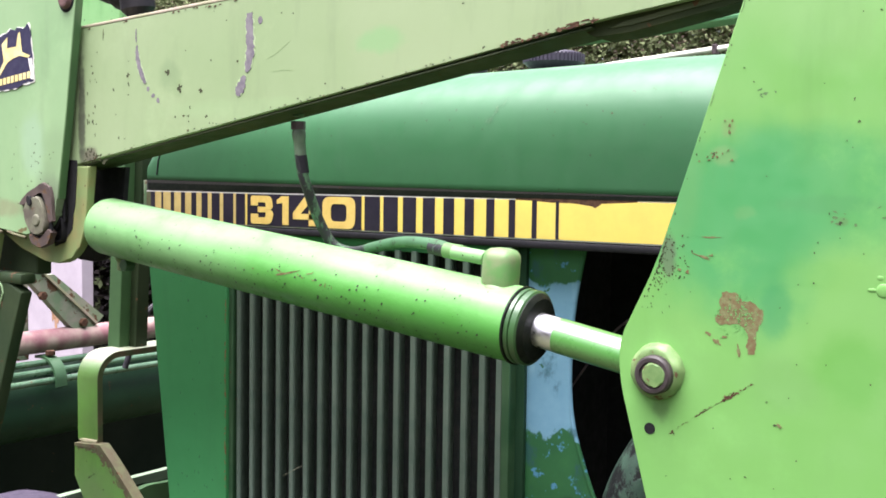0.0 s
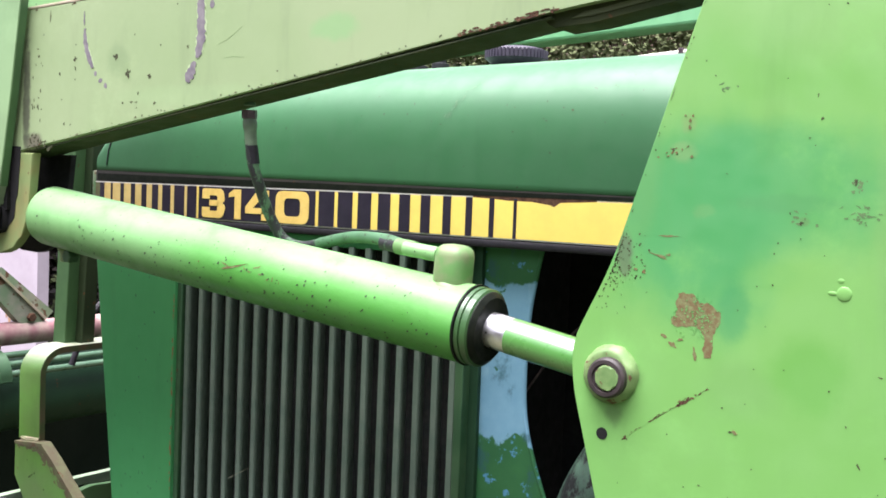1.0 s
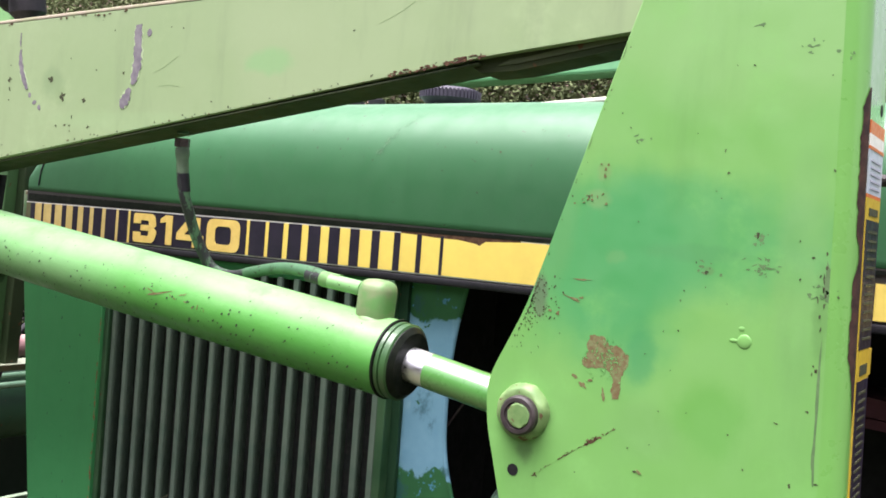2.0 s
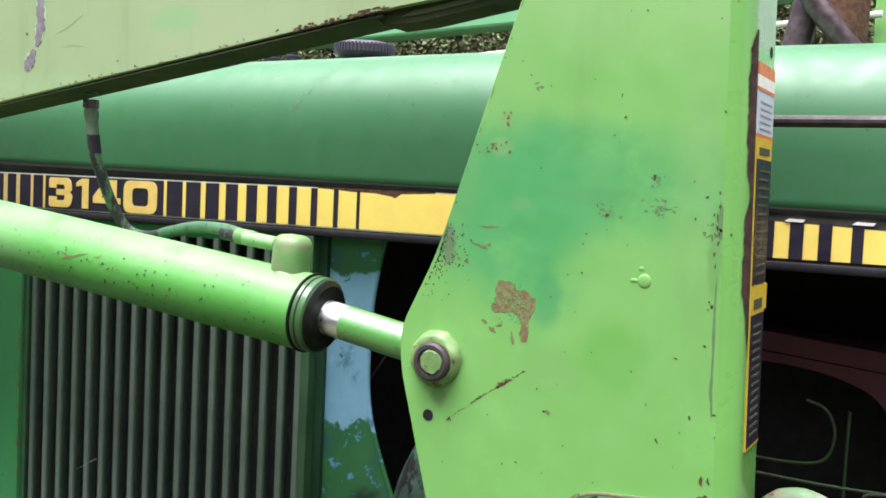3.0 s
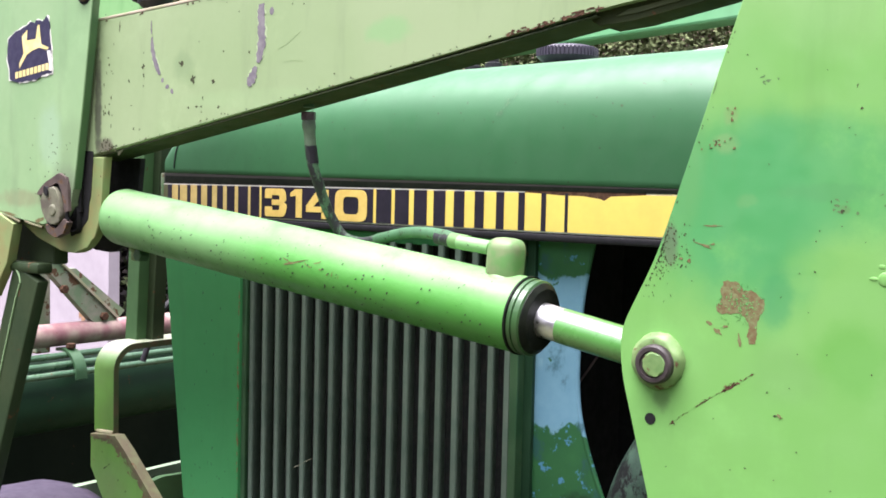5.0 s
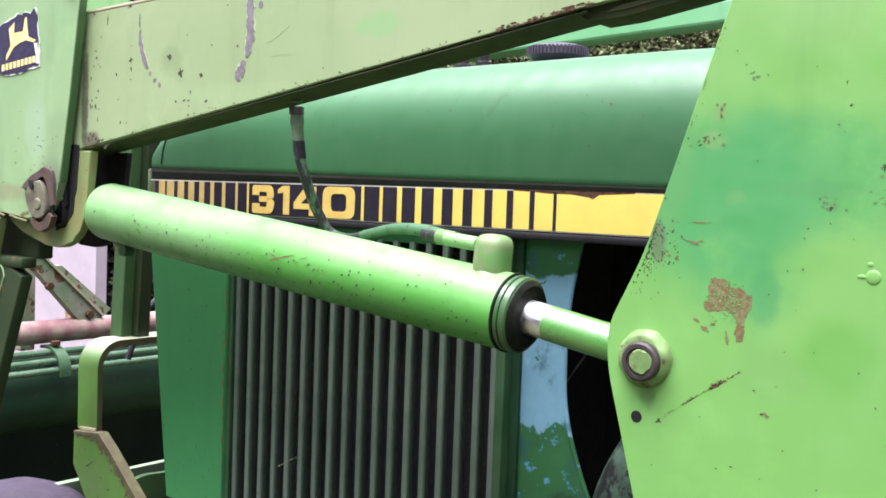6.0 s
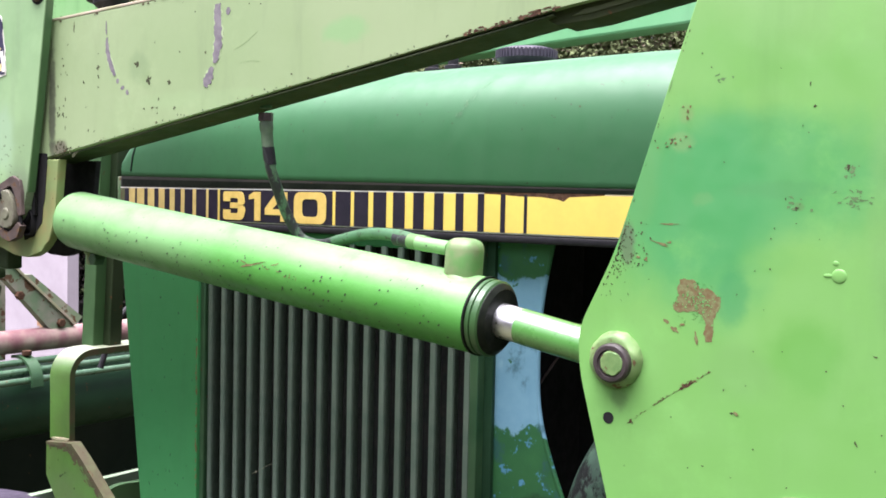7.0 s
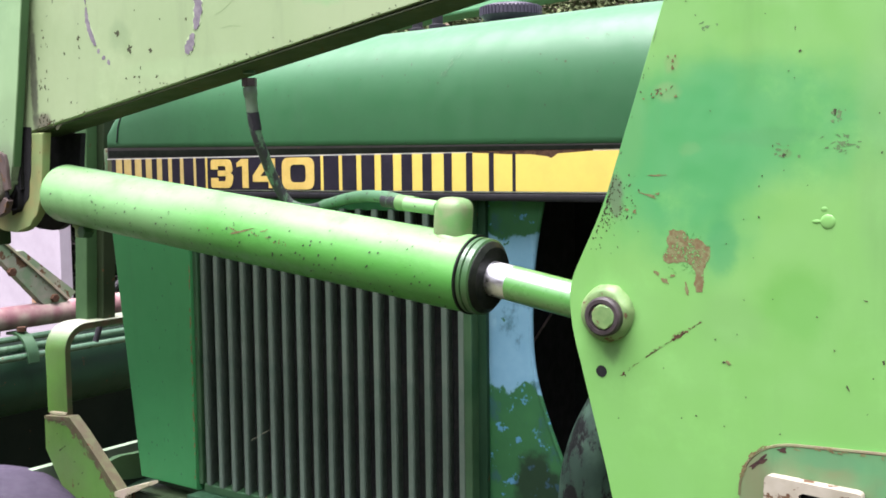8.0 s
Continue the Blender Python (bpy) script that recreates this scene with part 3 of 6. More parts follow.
def hood_section(x, k=40):
    """Half-round over the engine, (y, z) from side to side."""
    h, b = hood_height(x), 0.006 - 0.0125 * x
    out = [(0.006, 1.4135 + b), (0.0015, 1.414 + b), (-0.0005, 1.417 + b), (-0.001, 1.424 + b)]
    for i in range(k + 1):
        a = math.pi * i / k
        c, s = math.cos(a), math.sin(a)
        e = 0.50
        out.append((MID - (MID + 0.001) * math.copysign(abs(c) ** e, c), 1.426 + b + (0.974 * h - 0.0155) * abs(s) ** (e * 1.06)))
    out += [(2 * MID + 0.001, 1.424 + b), (2 * MID + 0.0005, 1.417 + b), (2 * MID - 0.0015, 1.414 + b), (2 * MID - 0.006, 1.4135 + b)]
    return out


bm = bmesh.new()
xs = [-0.262, -0.25, -0.242, -0.235, -0.225, -0.215, -0.2, -0.18, -0.15, -0.12, -0.1, -0.05, 0, 0.05, 0.1, 0.2, 0.3, 0.4, 0.55, 0.8, 1.1, 1.5, 2.0, 2.6]
rows = [[bm.verts.new((x, y, z)) for y, z in hood_section(x)] for x in xs]
for a, b in zip(rows, rows[1:]):
    for i in range(len(a) - 1):
        bm.faces.new((a[i], a[i + 1], b[i + 1], b[i]))
bm.faces.new(rows[0])
hood = part("hood", bm, M_HOOD, tractor, "rounded dark green sheet-metal hood, pale highlight coloured in along the top", 40)


def hood_at(x, share):
    """A place on the hood's near side, share 0 at the foot to 1 at the crest."""
    line = hood_section(x)[4:25]
    k = share * (len(line) - 1)
    i = min(int(k), len(line) - 2)
    (y0, z0), (y1, z1) = line[i], line[i + 1]
    n = Vector((0, -(z1 - z0), y1 - y0)).normalized()
    return Vector((x, y0 + (y1 - y0) * (k - i), z0 + (z1 - z0) * (k - i))) + n * 0.0004


hood_rng = random.Random(8)
bm = bmesh.new()
for k in range(26):
    x, v = hood_rng.gauss(0.55, 0.30), hood_rng.uniform(0.05, 0.45)
    if -0.1 < x < 1.4:
        ru, rv = hood_rng.uniform(0.0005, 0.0018), hood_rng.uniform(0.002, 0.006)
        bm.faces.new([bm.verts.new(hood_at(x + ru * math.cos(a) * hood_rng.uniform(0.6, 1.3), v + rv * math.sin(a))) for a in (2 * math.pi * i / 8 for i in range(8))])
tagged(part("paint_chip", bm, M_CHIP, hood, "few small brown chips in the paint", 0), kind="stuff")
bm = bmesh.new()
for k in range(34):
    t = hood_rng.random()
    x, v = 0.600 - 0.055 * t + hood_rng.gauss(0, 0.003), 0.50 - 0.33 * t
    ru, rv = hood_rng.uniform(0.0004, 0.0014), hood_rng.uniform(0.004, 0.016)
    bm.faces.new([bm.verts.new(hood_at(x + ru * math.cos(a) * hood_rng.uniform(0.5, 1.4) + 0.10 * rv * math.sin(a), v + rv * math.sin(a))) for a in (2 * math.pi * i / 8 for i in range(8))])
tagged(part("scuff", bm, M_SCUFF, hood, "long pale scuff down the side", 0), kind="stuff")
# the seam of the nose piece
bm = bmesh.new()
seam = [Vector((x, hood_section(x)[i + 4][0] - 0.0006, hood_section(x)[i + 4][1])) for i, x in ((i, -0.232 + 0.0042 * i) for i in range(12))]
tube(bm, seam, 0.0016, 6)
part("hood_seam", bm, M_BLACK, hood)

rail = part("side_rail", slabbed([(-0.264, 1.336), (2.6, 1.336), (2.6, 1.389), (-0.264, 1.425)], 0.0, 0.05), M_RAIL, tractor, "dark recessed rail under the hood")
part("rubber_seal", boxed((-0.256, -0.006, 1.330), (2.6, 0.03, 1.3405), 0.002), M_BLACK, rail)
lip = bmesh.new()
slab(lip, [(-0.258, 1.4065), (0.9, 1.4035), (2.6, 1.380), (2.6, 1.3855), (0.9, 1.4085), (-0.258, 1.4190)], -0.002, 0.001)
part("rail_lip", lip, M_OIL, rail, "near-black lip above the stripe")
part("nose_edge", boxed((-0.275, -0.0005, 1.336), (-0.2640, 0.05, 1.424), 0.002), M_LUG, rail, "flaked pale edge of the nose")
# stripe: white edge, yellow field, dark bars, digits
Z0, Z1 = 1.3425, 1.4035
part("stripe_border", boxed((-0.2635, -0.0012, Z0), (1.08, 0.001, Z1)), M_WHITE, rail, "thin white edge of the stripe", 0)
ragged = [(-0.262, Z0 + 0.002), (2.54, Z0 + 0.002), (2.54, 1.372), (1.40, 1.383), (1.33, 1.386), (1.24, 1.389), (1.10, Z1 - 0.002)]
for x, d in ((0.80, 0.002), (0.775, 0.0035), (0.745, 0.005), (0.735, 0.0115), (0.728, 0.009), (0.70, 0.0055), (0.66, 0.005), (0.63, 0.003), (0.60, 0.002)):
    ragged.append((x, Z1 - d))
torn_gap = [(0.60, Z1 + 0.0005)] + [p for p in ragged[:6:-1]] + [(0.80, Z1 + 0.0005)]
ragged.append((-0.262, Z1 - 0.002))
field = part("stripe_field", slabbed(ragged, -0.0020, 0.0), M_YELLOW, rail, "yellow sticker stripe, torn along its upper edge", 0)
part("torn_gap", slabbed(torn_gap, -0.0017, 0.0), M_DARKRUST, rail, "bare rusty rail where the sticker is torn", 0)


part("dull_field", boxed((-0.2486, -0.0024, Z0 + 0.002), (0.020, -0.001, Z1 - 0.002)), M_DULLYELLOW, field, "duller yellow front of the stripe", 0)
part("soiled_end", boxed((-0.262, -0.0024, Z0 + 0.002), (-0.2486, -0.001, Z1 - 0.002)), M_SIDE, field, "soiled brown end of the stripe", 0)


def bar(x0, x1, z0=Z0 + 0.002, z1=Z1 - 0.002):
    part("stripe_bar", boxed((x0, -0.0028, z0), (x1, 0.0, z1)), M_DECAL_BLACK, rail, "", 0)


for x0, x1 in ((-0.2486, -0.2360), (-0.217, -0.2115), (-0.189, -0.179), (-0.159, -0.147), (-0.129, -0.115), (-0.100, -0.083), (-0.072, -0.050), (-0.040, -0.013), (-0.006, 0.018)):
    bar(x0, x1)  # bars ahead of the number, growing backwards
bar(0.024, 0.297)
for i in range(10):  # bars behind it, shrinking backwards
    x = 0.304 + 0.0407 * i
    bar(x, x + 0.033 - 0.0031 * i)


def ring_outline(x0, x1, z0, z1, r):
    return rounded([(x0, z0, r), (x1, z0, r), (x1, z1, r), (x0, z1, r)], 5)


def digit(shape, name="digit"):
    """A wide block digit from outlines, each cut as a strip."""
    bm = bmesh.new()
    for outline in shape:
        slab(bm, outline, -0.0036, -0.001)
    part(name, bm, M_DIGIT, rail, "wide yellow block digit", 0)


def ring(bm, outer, inner, near, far):
    k = len(outer)
    sheets = [[bm.verts.new((p[0], d, p[1])) for p in o] for d in (near, far) for o in (outer, inner)]
    of, inf, ob_, ib = sheets
    for i in range(k):
        j = (i + 1) % k
        bm.faces.new((of[i], of[j], inf[j], inf[i]))
        bm.faces.new((of[i], ob_[i], ob_[j], of[j]))
        bm.faces.new((inf[i], inf[j], ib[j], ib[i]))


def rect(a, b, c, d):
    return [(a, c), (b, c), (b, d), (a, d)]


ZB, ZT, ZM = 1.3475, 1.3985, 1.3735
# three: C-shaped strokes open towards the front
digit([rounded([(0.034, ZT - 0.013, 0), (0.034, ZT, 0.006), (0.086, ZT, 0.012), (0.090, ZM + 0.004, 0.006), (0.083, ZM, 0), (0.072, ZM, 0), (0.072, ZT - 0.012, 0.004), (0.052, ZT - 0.012, 0), (0.052, ZT - 0.018, 0), (0.034, ZT - 0.018, 0)]),
       rect(0.052, 0.073, ZM - 0.005, ZM + 0.005),
       rounded([(0.034, ZB + 0.018, 0), (0.034, ZB, 0.006), (0.086, ZB, 0.012), (0.092, ZM - 0.005, 0.008), (0.083, ZM + 0.001, 0), (0.072, ZM + 0.001, 0), (0.072, ZB + 0.012, 0.004), (0.053, ZB + 0.012, 0), (0.053, ZB + 0.018, 0)])])
digit([[(0.114, ZB), (0.129, ZB), (0.129, ZT), (0.112, ZT), (0.100, ZT - 0.007), (0.100, ZT - 0.014), (0.114, ZT - 0.012)]])
digit([rect(0.178, 0.194, ZB, ZT), [(0.140, ZB + 0.011), (0.203, ZB + 0.011), (0.203, ZB + 0.021), (0.158, ZB + 0.021), (0.179, ZT - 0.012), (0.179, ZT), (0.168, ZT), (0.140, ZB + 0.022)]])
bm = bmesh.new()
ring(bm, ring_outline(0.210, 0.284, ZB - 0.002, ZT + 0.001, 0.016), ring_outline(0.229, 0.265, ZB + 0.010, ZT - 0.011, 0.009), -0.0036, -0.001)
part("digit", bm, M_DIGIT, rail, "wide yellow block digit", 0)
# the maker's name on the rear of the stripe, kept as plain dark bars
for x0, x1 in ((1.246, 1.265), (1.283, 1.299), (1.316, 1.331), (1.353, 1.366)):
    bar(x0, x1, Z0 + 0.002, 1.389)

for x0, x1 in ((1.276, 1.300), (1.352, 1.378)):
    part("torn_sticker", slabbed([(x0, 1.389), (x0 + 0.005, 1.3925), (x1, 1.3920), (x1 - 0.003, 1.3885)], -0.0036, 0.0), M_WHITE, rail, "", 0)

# side screen
screen = part("screen_frame", boxed((-0.026, -0.002, 0.79), (-0.014, 0.03, 1.33), 0.002), M_PIPE, tractor, "green frame of the louvred side screen")
part("frame_bar", boxed((0.583, -0.006, 0.79), (0.598, 0.03, 1.33), 0.002), M_PIPE, screen)
part("frame_bar", boxed((-0.014, 0.0, 0.776), (0.583, 0.03, 0.792), 0.002), M_PIPE, screen)
part("frame_bar", boxed((-0.010, 0.004, 1.312), (0.583, 0.03, 1.33), 0.002), M_PANEL, screen)
part("radiator_core", boxed((-0.02, 0.055, 0.78), (0.585, 0.065, 1.33)), M_CORE, tractor, "dark radiator behind the louvres")
slat_bm = bmesh.new()
slab(slat_bm, [(-0.0064, 0.0005), (0.0052, -0.0025), (0.0060, -0.001), (0.0060, 0.002), (-0.0045, 0.028), (-0.0060, 0.028)], 0.792, 1.314, axis="z")
slat = part("slat", slat_bm, M_SLAT, screen, smooth=0)
slat.location = (0.0, 0.0, 0.0)
for i in range(17):
    other = slat.copy()
    scene.collection.objects.link(other)
    other.location = (0.034 * (i + 1) if i < 16 else 0.5755, 0.0, 0.0)

# nose side panel: leaning front edge
nose = slabbed([(-0.262, 1.335), (-0.026, 1.335), (-0.026, 0.778), (-0.190, 0.778)], -0.006, 0.012, 0.003)
part("nose_panel", nose, M_PANEL, tractor, "flat green side panel of the radiator shell")
part("panel_edge", boxed((-0.0305, -0.0072, 0.782), (-0.0265, 0.0, 1.332), 0.0008), M_PANEL, tractor, "rust-scuffed edge strip of the side panel")
edge_rng = random.Random(5)
bm = bmesh.new()
for k in range(46):
    z = edge_rng.gauss(1.06, 0.03) if k < 12 else edge_rng.uniform(0.80, 1.20)
    flake(bm, edge_rng, -0.0290 + edge_rng.uniform(-0.0012, 0.0012), z, edge_rng.uniform(0.0004, 0.0012), edge_rng.uniform(0.001, 0.006), -0.0072, 0, 10, 0.7, 0.0002 + 0.00003 * (k % 9))
tagged(part("edge_rust", bm, M_EDGERUST, tractor, "orange rust along the edge strip", 0), kind="stuff")
bm = bmesh.new()
for k in range(30):
    flake(bm, edge_rng, edge_rng.uniform(-0.20, -0.04), edge_rng.uniform(0.80, 1.25), edge_rng.uniform(0.0004, 0.0015), edge_rng.uniform(0.0006, 0.0030), -0.006, edge_rng.uniform(-0.5, 0.5), 9, 0.7, 0.0002)
tagged(part("paint_chip", bm, M_TUBE, tractor, "small dark chips in the panel paint", 0), kind="stuff")
front = bmesh.new()
box(front, (-0.18, 0.012, 0.778), (-0.12, 0.57, 1.40))
part("grille_front", front, M_VOID, tractor, "front of the radiator shell, near-black for its shade")

# shroud
curve = [(0.708, 1.333), (0.700, 1.295), (0.692, 1.25), (0.687, 1.19), (0.687, 1.12), (0.693, 1.07), (0.708, 1.02), (0.730, 0.965), (0.760, 0.90), (0.80, 0.80)]
edge = [(p.x, p.y) for p in smooth_line([(a, b, 0) for a, b in curve], 4)]
shroud = part("fan_shroud", slabbed([(0.612, 1.333), *edge, (0.612, 0.80)], 0.020, 0.024), M_SHROUD, tractor, "side shroud with worn sky-blue paint over green")
bm = bmesh.new()
tube(bm, [(a, 0.022, b) for a, b in edge], 0.0035, 8)
part("rolled_edge", bm, M_SHROUD, shroud)
# return takes the dark tube paint for the shadow beside the screen
part("shroud_return", boxed((0.598, 0.012, 0.79), (0.613, 0.05, 1.333)), M_TUBE, tractor)

# engine bay: near-black sheets stand for the shade inside
part("radiator_side", boxed((0.600, 0.03, 0.6), (0.611, 0.36, 1.40)), M_VOID, tractor, "near-black sheet for the shade beside the radiator")
part("engine_bay", boxed((0.60, 0.30, 0.5), (2.4, 0.34, 1.40)), M_VOID, tractor, "near-black sheet for the shade in the engine bay")
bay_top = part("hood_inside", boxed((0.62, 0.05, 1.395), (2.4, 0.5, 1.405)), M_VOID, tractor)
hose_line = smooth_line([(0.93, 0.10, 1.14), (0.865, 0.07, 1.10), (0.815, 0.04, 1.03), (0.785, 0.02, 0.94), (0.775, 0.02, 0.80)], 8)
hose = part("radiator_hose", tubed(hose_line, 0.042, 24), M_RADHOSE, tractor, "thick crazed dark green radiator hose")
line = smooth_line([(0.64, 0.06, 1.075), (0.72, 0.09, 1.20), (0.80, 0.12, 1.26)], 6)
part("wire", tubed(line, 0.002, 6), M_STEEL, tractor)
block = bmesh.new()
slab(block, rounded([(1.15, 1.245, 0.01), (1.40, 1.222, 0.01), (1.9, 1.17, 0.02), (1.9, 0.9, 0.02), (1.42, 1.08, 0.02), (1.385, 1.165, 0.03), (1.32, 1.188, 0.02), (1.26, 1.196, 0.03), (1.15, 1.198, 0.02)]), 0.15, 0.29, 0.02)
part("engine_manifold", block, M_CASTIRON, tractor, "dull maroon-brown engine casting")
for pts in ([(1.20, 0.10, 1.078), (1.28, 0.10, 1.076), (1.325, 0.10, 1.085), (1.337, 0.10, 1.12), (1.325, 0.10, 1.15), (1.30, 0.10, 1.16)],
            [(1.22, 0.08, 1.062), (1.35, 0.08, 1.058), (1.50, 0.08, 1.062)],
            [(1.375, 0.06, 1.02), (1.378, 0.06, 1.05), (1.395, 0.06, 1.062), (1.50, 0.06, 1.065)],
            [(1.352, 0.11, 1.15), (1.351, 0.11, 1.06), (1.352, 0.11, 0.98)]):
    part("fuel_pipe", tubed(smooth_line(pts, 6), 0.0020, 10), M_LOWERARM, tractor, "thin dark green metal pipe")
part("grab_rod", tubed([(1.12, -0.10, 1.5005), (1.8, -0.10, 1.502)], 0.0068, 12), M_GREASE, tractor, "dark steel rod along the hood")
part("frame_rail", boxed((0.5, -0.06, 0.52), (2.4, 0.06, 0.70), 0.01), M_TUBE, tractor, "cast side frame")
part("sill", boxed((1.25, -0.02, 0.985), (2.0, 0.05, 1.012), 0.004), M_FRAME, tractor)

# filler cap on the hood
cap = lathe([(0, 0.036), (0.008, 0.046), (0.012, 0.050), (0.024, 0.050), (0.028, 0.047), (0.031, 0.036)], (0.545, 0.20, 1.617), (0.545, 0.20, 1.70), 48)
cap_ob = part("filler_cap", cap, M_CAP, tractor, "black knurled plastic filler cap", 35)
bm = bmesh.new()
for k in range(48):
    a = 2 * math.pi * k / 48
    m = pose(0.545 + 0.0505 * math.cos(a), 0.20 + 0.0505 * math.sin(a), 1.636, 0, 0, math.degrees(a))
    box(bm, (-0.0015, -0.0019, -0.007), (0.0015, 0.0019, 0.007), 0, m)
part("grip_rib", bm, M_CAP, cap_ob)
for x, y in ((0.30, 0.27), (0.36, 0.25)):
    part("hood_fitting", lathe([(0, 0.016), (0.02, 0.016), (0.022, 0.010), (0.04, 0.010)], (x, y, 1.615), (x, y, 1.7), 16), M_BLACK, tractor)
# exhaust and its guard
part("exhaust_pipe", tubed(smooth_line([(1.325, 0.33, 1.60), (1.285, 0.31, 1.655), (1.25, 0.30, 1.70), (1.20, 0.30, 1.78)], 6), 0.017, 18), M_STEEL, tractor, "dark exhaust pipe")
part("exhaust_flange", tubed(smooth_line([(1.285, 0.33, 1.62), (1.29, 0.33, 1.70), (1.29, 0.33, 1.86)], 4), 0.030, 18), M_DARKRUST, tractor, "rusty exhaust stack")
part("exhaust_clamp", tubed(smooth_line([(1.215, 0.33, 1.62), (1.225, 0.33, 1.67), (1.24, 0.33, 1.74)], 4), 0.021, 14), M_STEEL, tractor)

# front tyre
tyre_profile = [(0.26, -0.10), (0.30, -0.13), (0.36, -0.14), (0.385, -0.130), (0.40, -0.09), (0.404, 0.0), (0.40, 0.09), (0.385, 0.130), (0.36, 0.14), (0.30, 0.13), (0.26, 0.10)]
centre = Vector((-0.515, -0.16, 0.3825))
bm = bmesh.new()
rings = [[bm.verts.new(centre + Vector((0.947 * r * math.cos(a), w, 0.947 * r * math.sin(a)))) for r, w in tyre_profile] for a in (2 * math.pi * k / 72 for k in range(72))]
for a, b in zip(rings, rings[1:] + rings[:1]):
    for i in range(len(tyre_profile)):
        j = (i + 1) % len(tyre_profile)
        bm.faces.new((a[i], a[j], b[j], b[i]))
wheel = part("front_wheel", bm, M_TYRE, tractor, "dark rubber front tyre", 50)
part("rim", lathe([(0, 0.20), (0.01, 0.262), (0.19, 0.262), (0.20, 0.20)], centre - Vector((0, 0.1, 0)), centre + Vector((0, 0.1, 0)), 36), M_YELLOW, wheel)

# ---- loader ----
loader = thing("front_loader", (1.1, -0.28, 0.0), "light green front loader with lift arm and cylinder", "loader")
FACE, BACK = -0.285, -0.273
BEND = 1.286


def flange_lean(z):
    """The rear edge of the tower leans back towards its foot."""
    return 0.024 * (1.54 - z)


tower_outline = rounded([(1.110, 1.815, 0), (0.957, 1.337, 0.03), (0.916, 1.252, 0.02), (0.918, 1.208, 0.03), (0.957, 1.066, 0.02), (1.03, 0.78, 0), (1.03, 0.45, 0), (BEND - 0.016 + flange_lean(0.45), 0.45, 0), (BEND - 0.016 + flange_lean(1.815), 1.815, 0)])
bm = bmesh.new()
slab(bm, tower_outline, FACE, BACK, 0.0025)
tower = part("tower_plate", bm, M_TOWER, loader, "broad light green tower plate with patchy paint and chips", 25)
# the bent edge and its flange
bm = bmesh.new()
R = 0.019
prof = [(BEND - 0.022, FACE - 0.0003), (BEND - 0.0186, FACE - 0.0004)] + [(BEND - 0.018 + R * math.sin(a), FACE - 0.0004 + R - R * math.cos(a)) for a in (math.pi / 2 * k / 8 for k in range(1, 9))]
levels = [(0.45, -0.20), (1.12, -0.200), (1.165, -0.199), (1.25, -0.199), (1.31, -0.194), (1.35, -0.190), (1.40, -0.187), (1.456, -0.184), (1.503, -0.182), (1.57, -0.180), (1.70, -0.178), (1.815, -0.176)]


def flange_back(z):
    for (z0, b0), (z1, b1) in zip(levels, levels[1:]):
        if z <= z1:
            return b0 + (b1 - b0) * (z - z0) / (z1 - z0)
    return levels[-1][1]


cols = []
for z, back in levels:
    lean = flange_lean(z)
    line = [(x + lean, y) for x, y in prof] + [(prof[-1][0] + lean, back), (prof[-1][0] + lean - 0.012, back), (prof[-1][0] + lean - 0.012, FACE + 0.014), (BEND - 0.018 + lean, BACK)]
    cols.append([bm.verts.new((x, y, z)) for x, y in line])
for a, b in zip(cols, cols[1:]):
    for i in range(len(a)):
        j = (i + 1) % len(a)
        bm.faces.new((a[i], a[j], b[j], b[i]))
bm.faces.new(cols[-1])
flange = part("tower_flange", bm, M_FLANGE, loader, "bent rear flange of the tower plate", 35)
inner = rounded([(1.14, 1.80, 0), (1.06, 1.35, 0.03), (1.03, 1.22, 0.02), (1.07, 1.05, 0.02), (1.09, 0.5, 0), (1.28, 0.5, 0), (1.28, 1.80, 0)])
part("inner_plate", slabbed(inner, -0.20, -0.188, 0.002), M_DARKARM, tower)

# pivot bolt with collar and washer
px, pz = 0.957, 1.2155
collar_bm = lathe([(0, 0.0312), (0.003, 0.0308), (0.007, 0.0292), (0.0105, 0.0268), (0.0120, 0.0245), (0.012, 0.020)], (px + 0.006, FACE, pz + 0.007), (px + 0.006, FACE - 0.02, pz + 0.007), 56)
for v in collar_bm.verts:  # hand-welded, not turned true
    k = 1 + 0.05 * noise.noise(v.co * 60) + 0.03 * noise.noise(v.co * 150)
    v.co.x, v.co.z = px + 0.005 + (v.co.x - px - 0.005) * k, pz + 0.006 + (v.co.z - pz - 0.006) * k
collar = part("pin_collar", collar_bm, M_COLLAR, tower, "welded round collar, paint chipped", 35)
part("bushing", lathe([(0, 0.0215), (0.008, 0.0212), (0.0105, 0.019), (0.0107, 0.0150), (0.009, 0.0145)], (px + 0.0085, FACE - 0.0105, pz + 0.005), (px + 0.0085, FACE - 0.04, pz + 0.005), 36), M_GREASE, tower, "dark greasy steel bushing", 35)
bm = bmesh.new()
slab(bm, [(px + 0.0105 + 0.0134 * math.cos(a) * (1 + 0.06 * math.sin(5 * a)), pz + 0.0055 + 0.0134 * math.sin(a) * (1 + 0.05 * math.cos(3 * a))) for a in (2 * math.pi * k / 26 for k in range(26))], FACE - 0.0218, FACE - 0.012, 0.002)
part("bolt_end", bm, M_COLLAR, tower, "round bolt end with worn green paint")
part("pivot_pin", tubed([(px, FACE, pz), (px, -0.12, pz)], 0.022, 20), M_STEEL, tower)
hx, hz = 0.9555, 1.1575
part("drilled_hole", lathe([(0, 0.0064), (0.0005, 0.0064)], (hx, FACE, hz), (hx, FACE - 0.01, hz), 20), M_VOID, tower, "small drilled hole", 0)

# chips and rust on the tower
rng = random.Random(11)


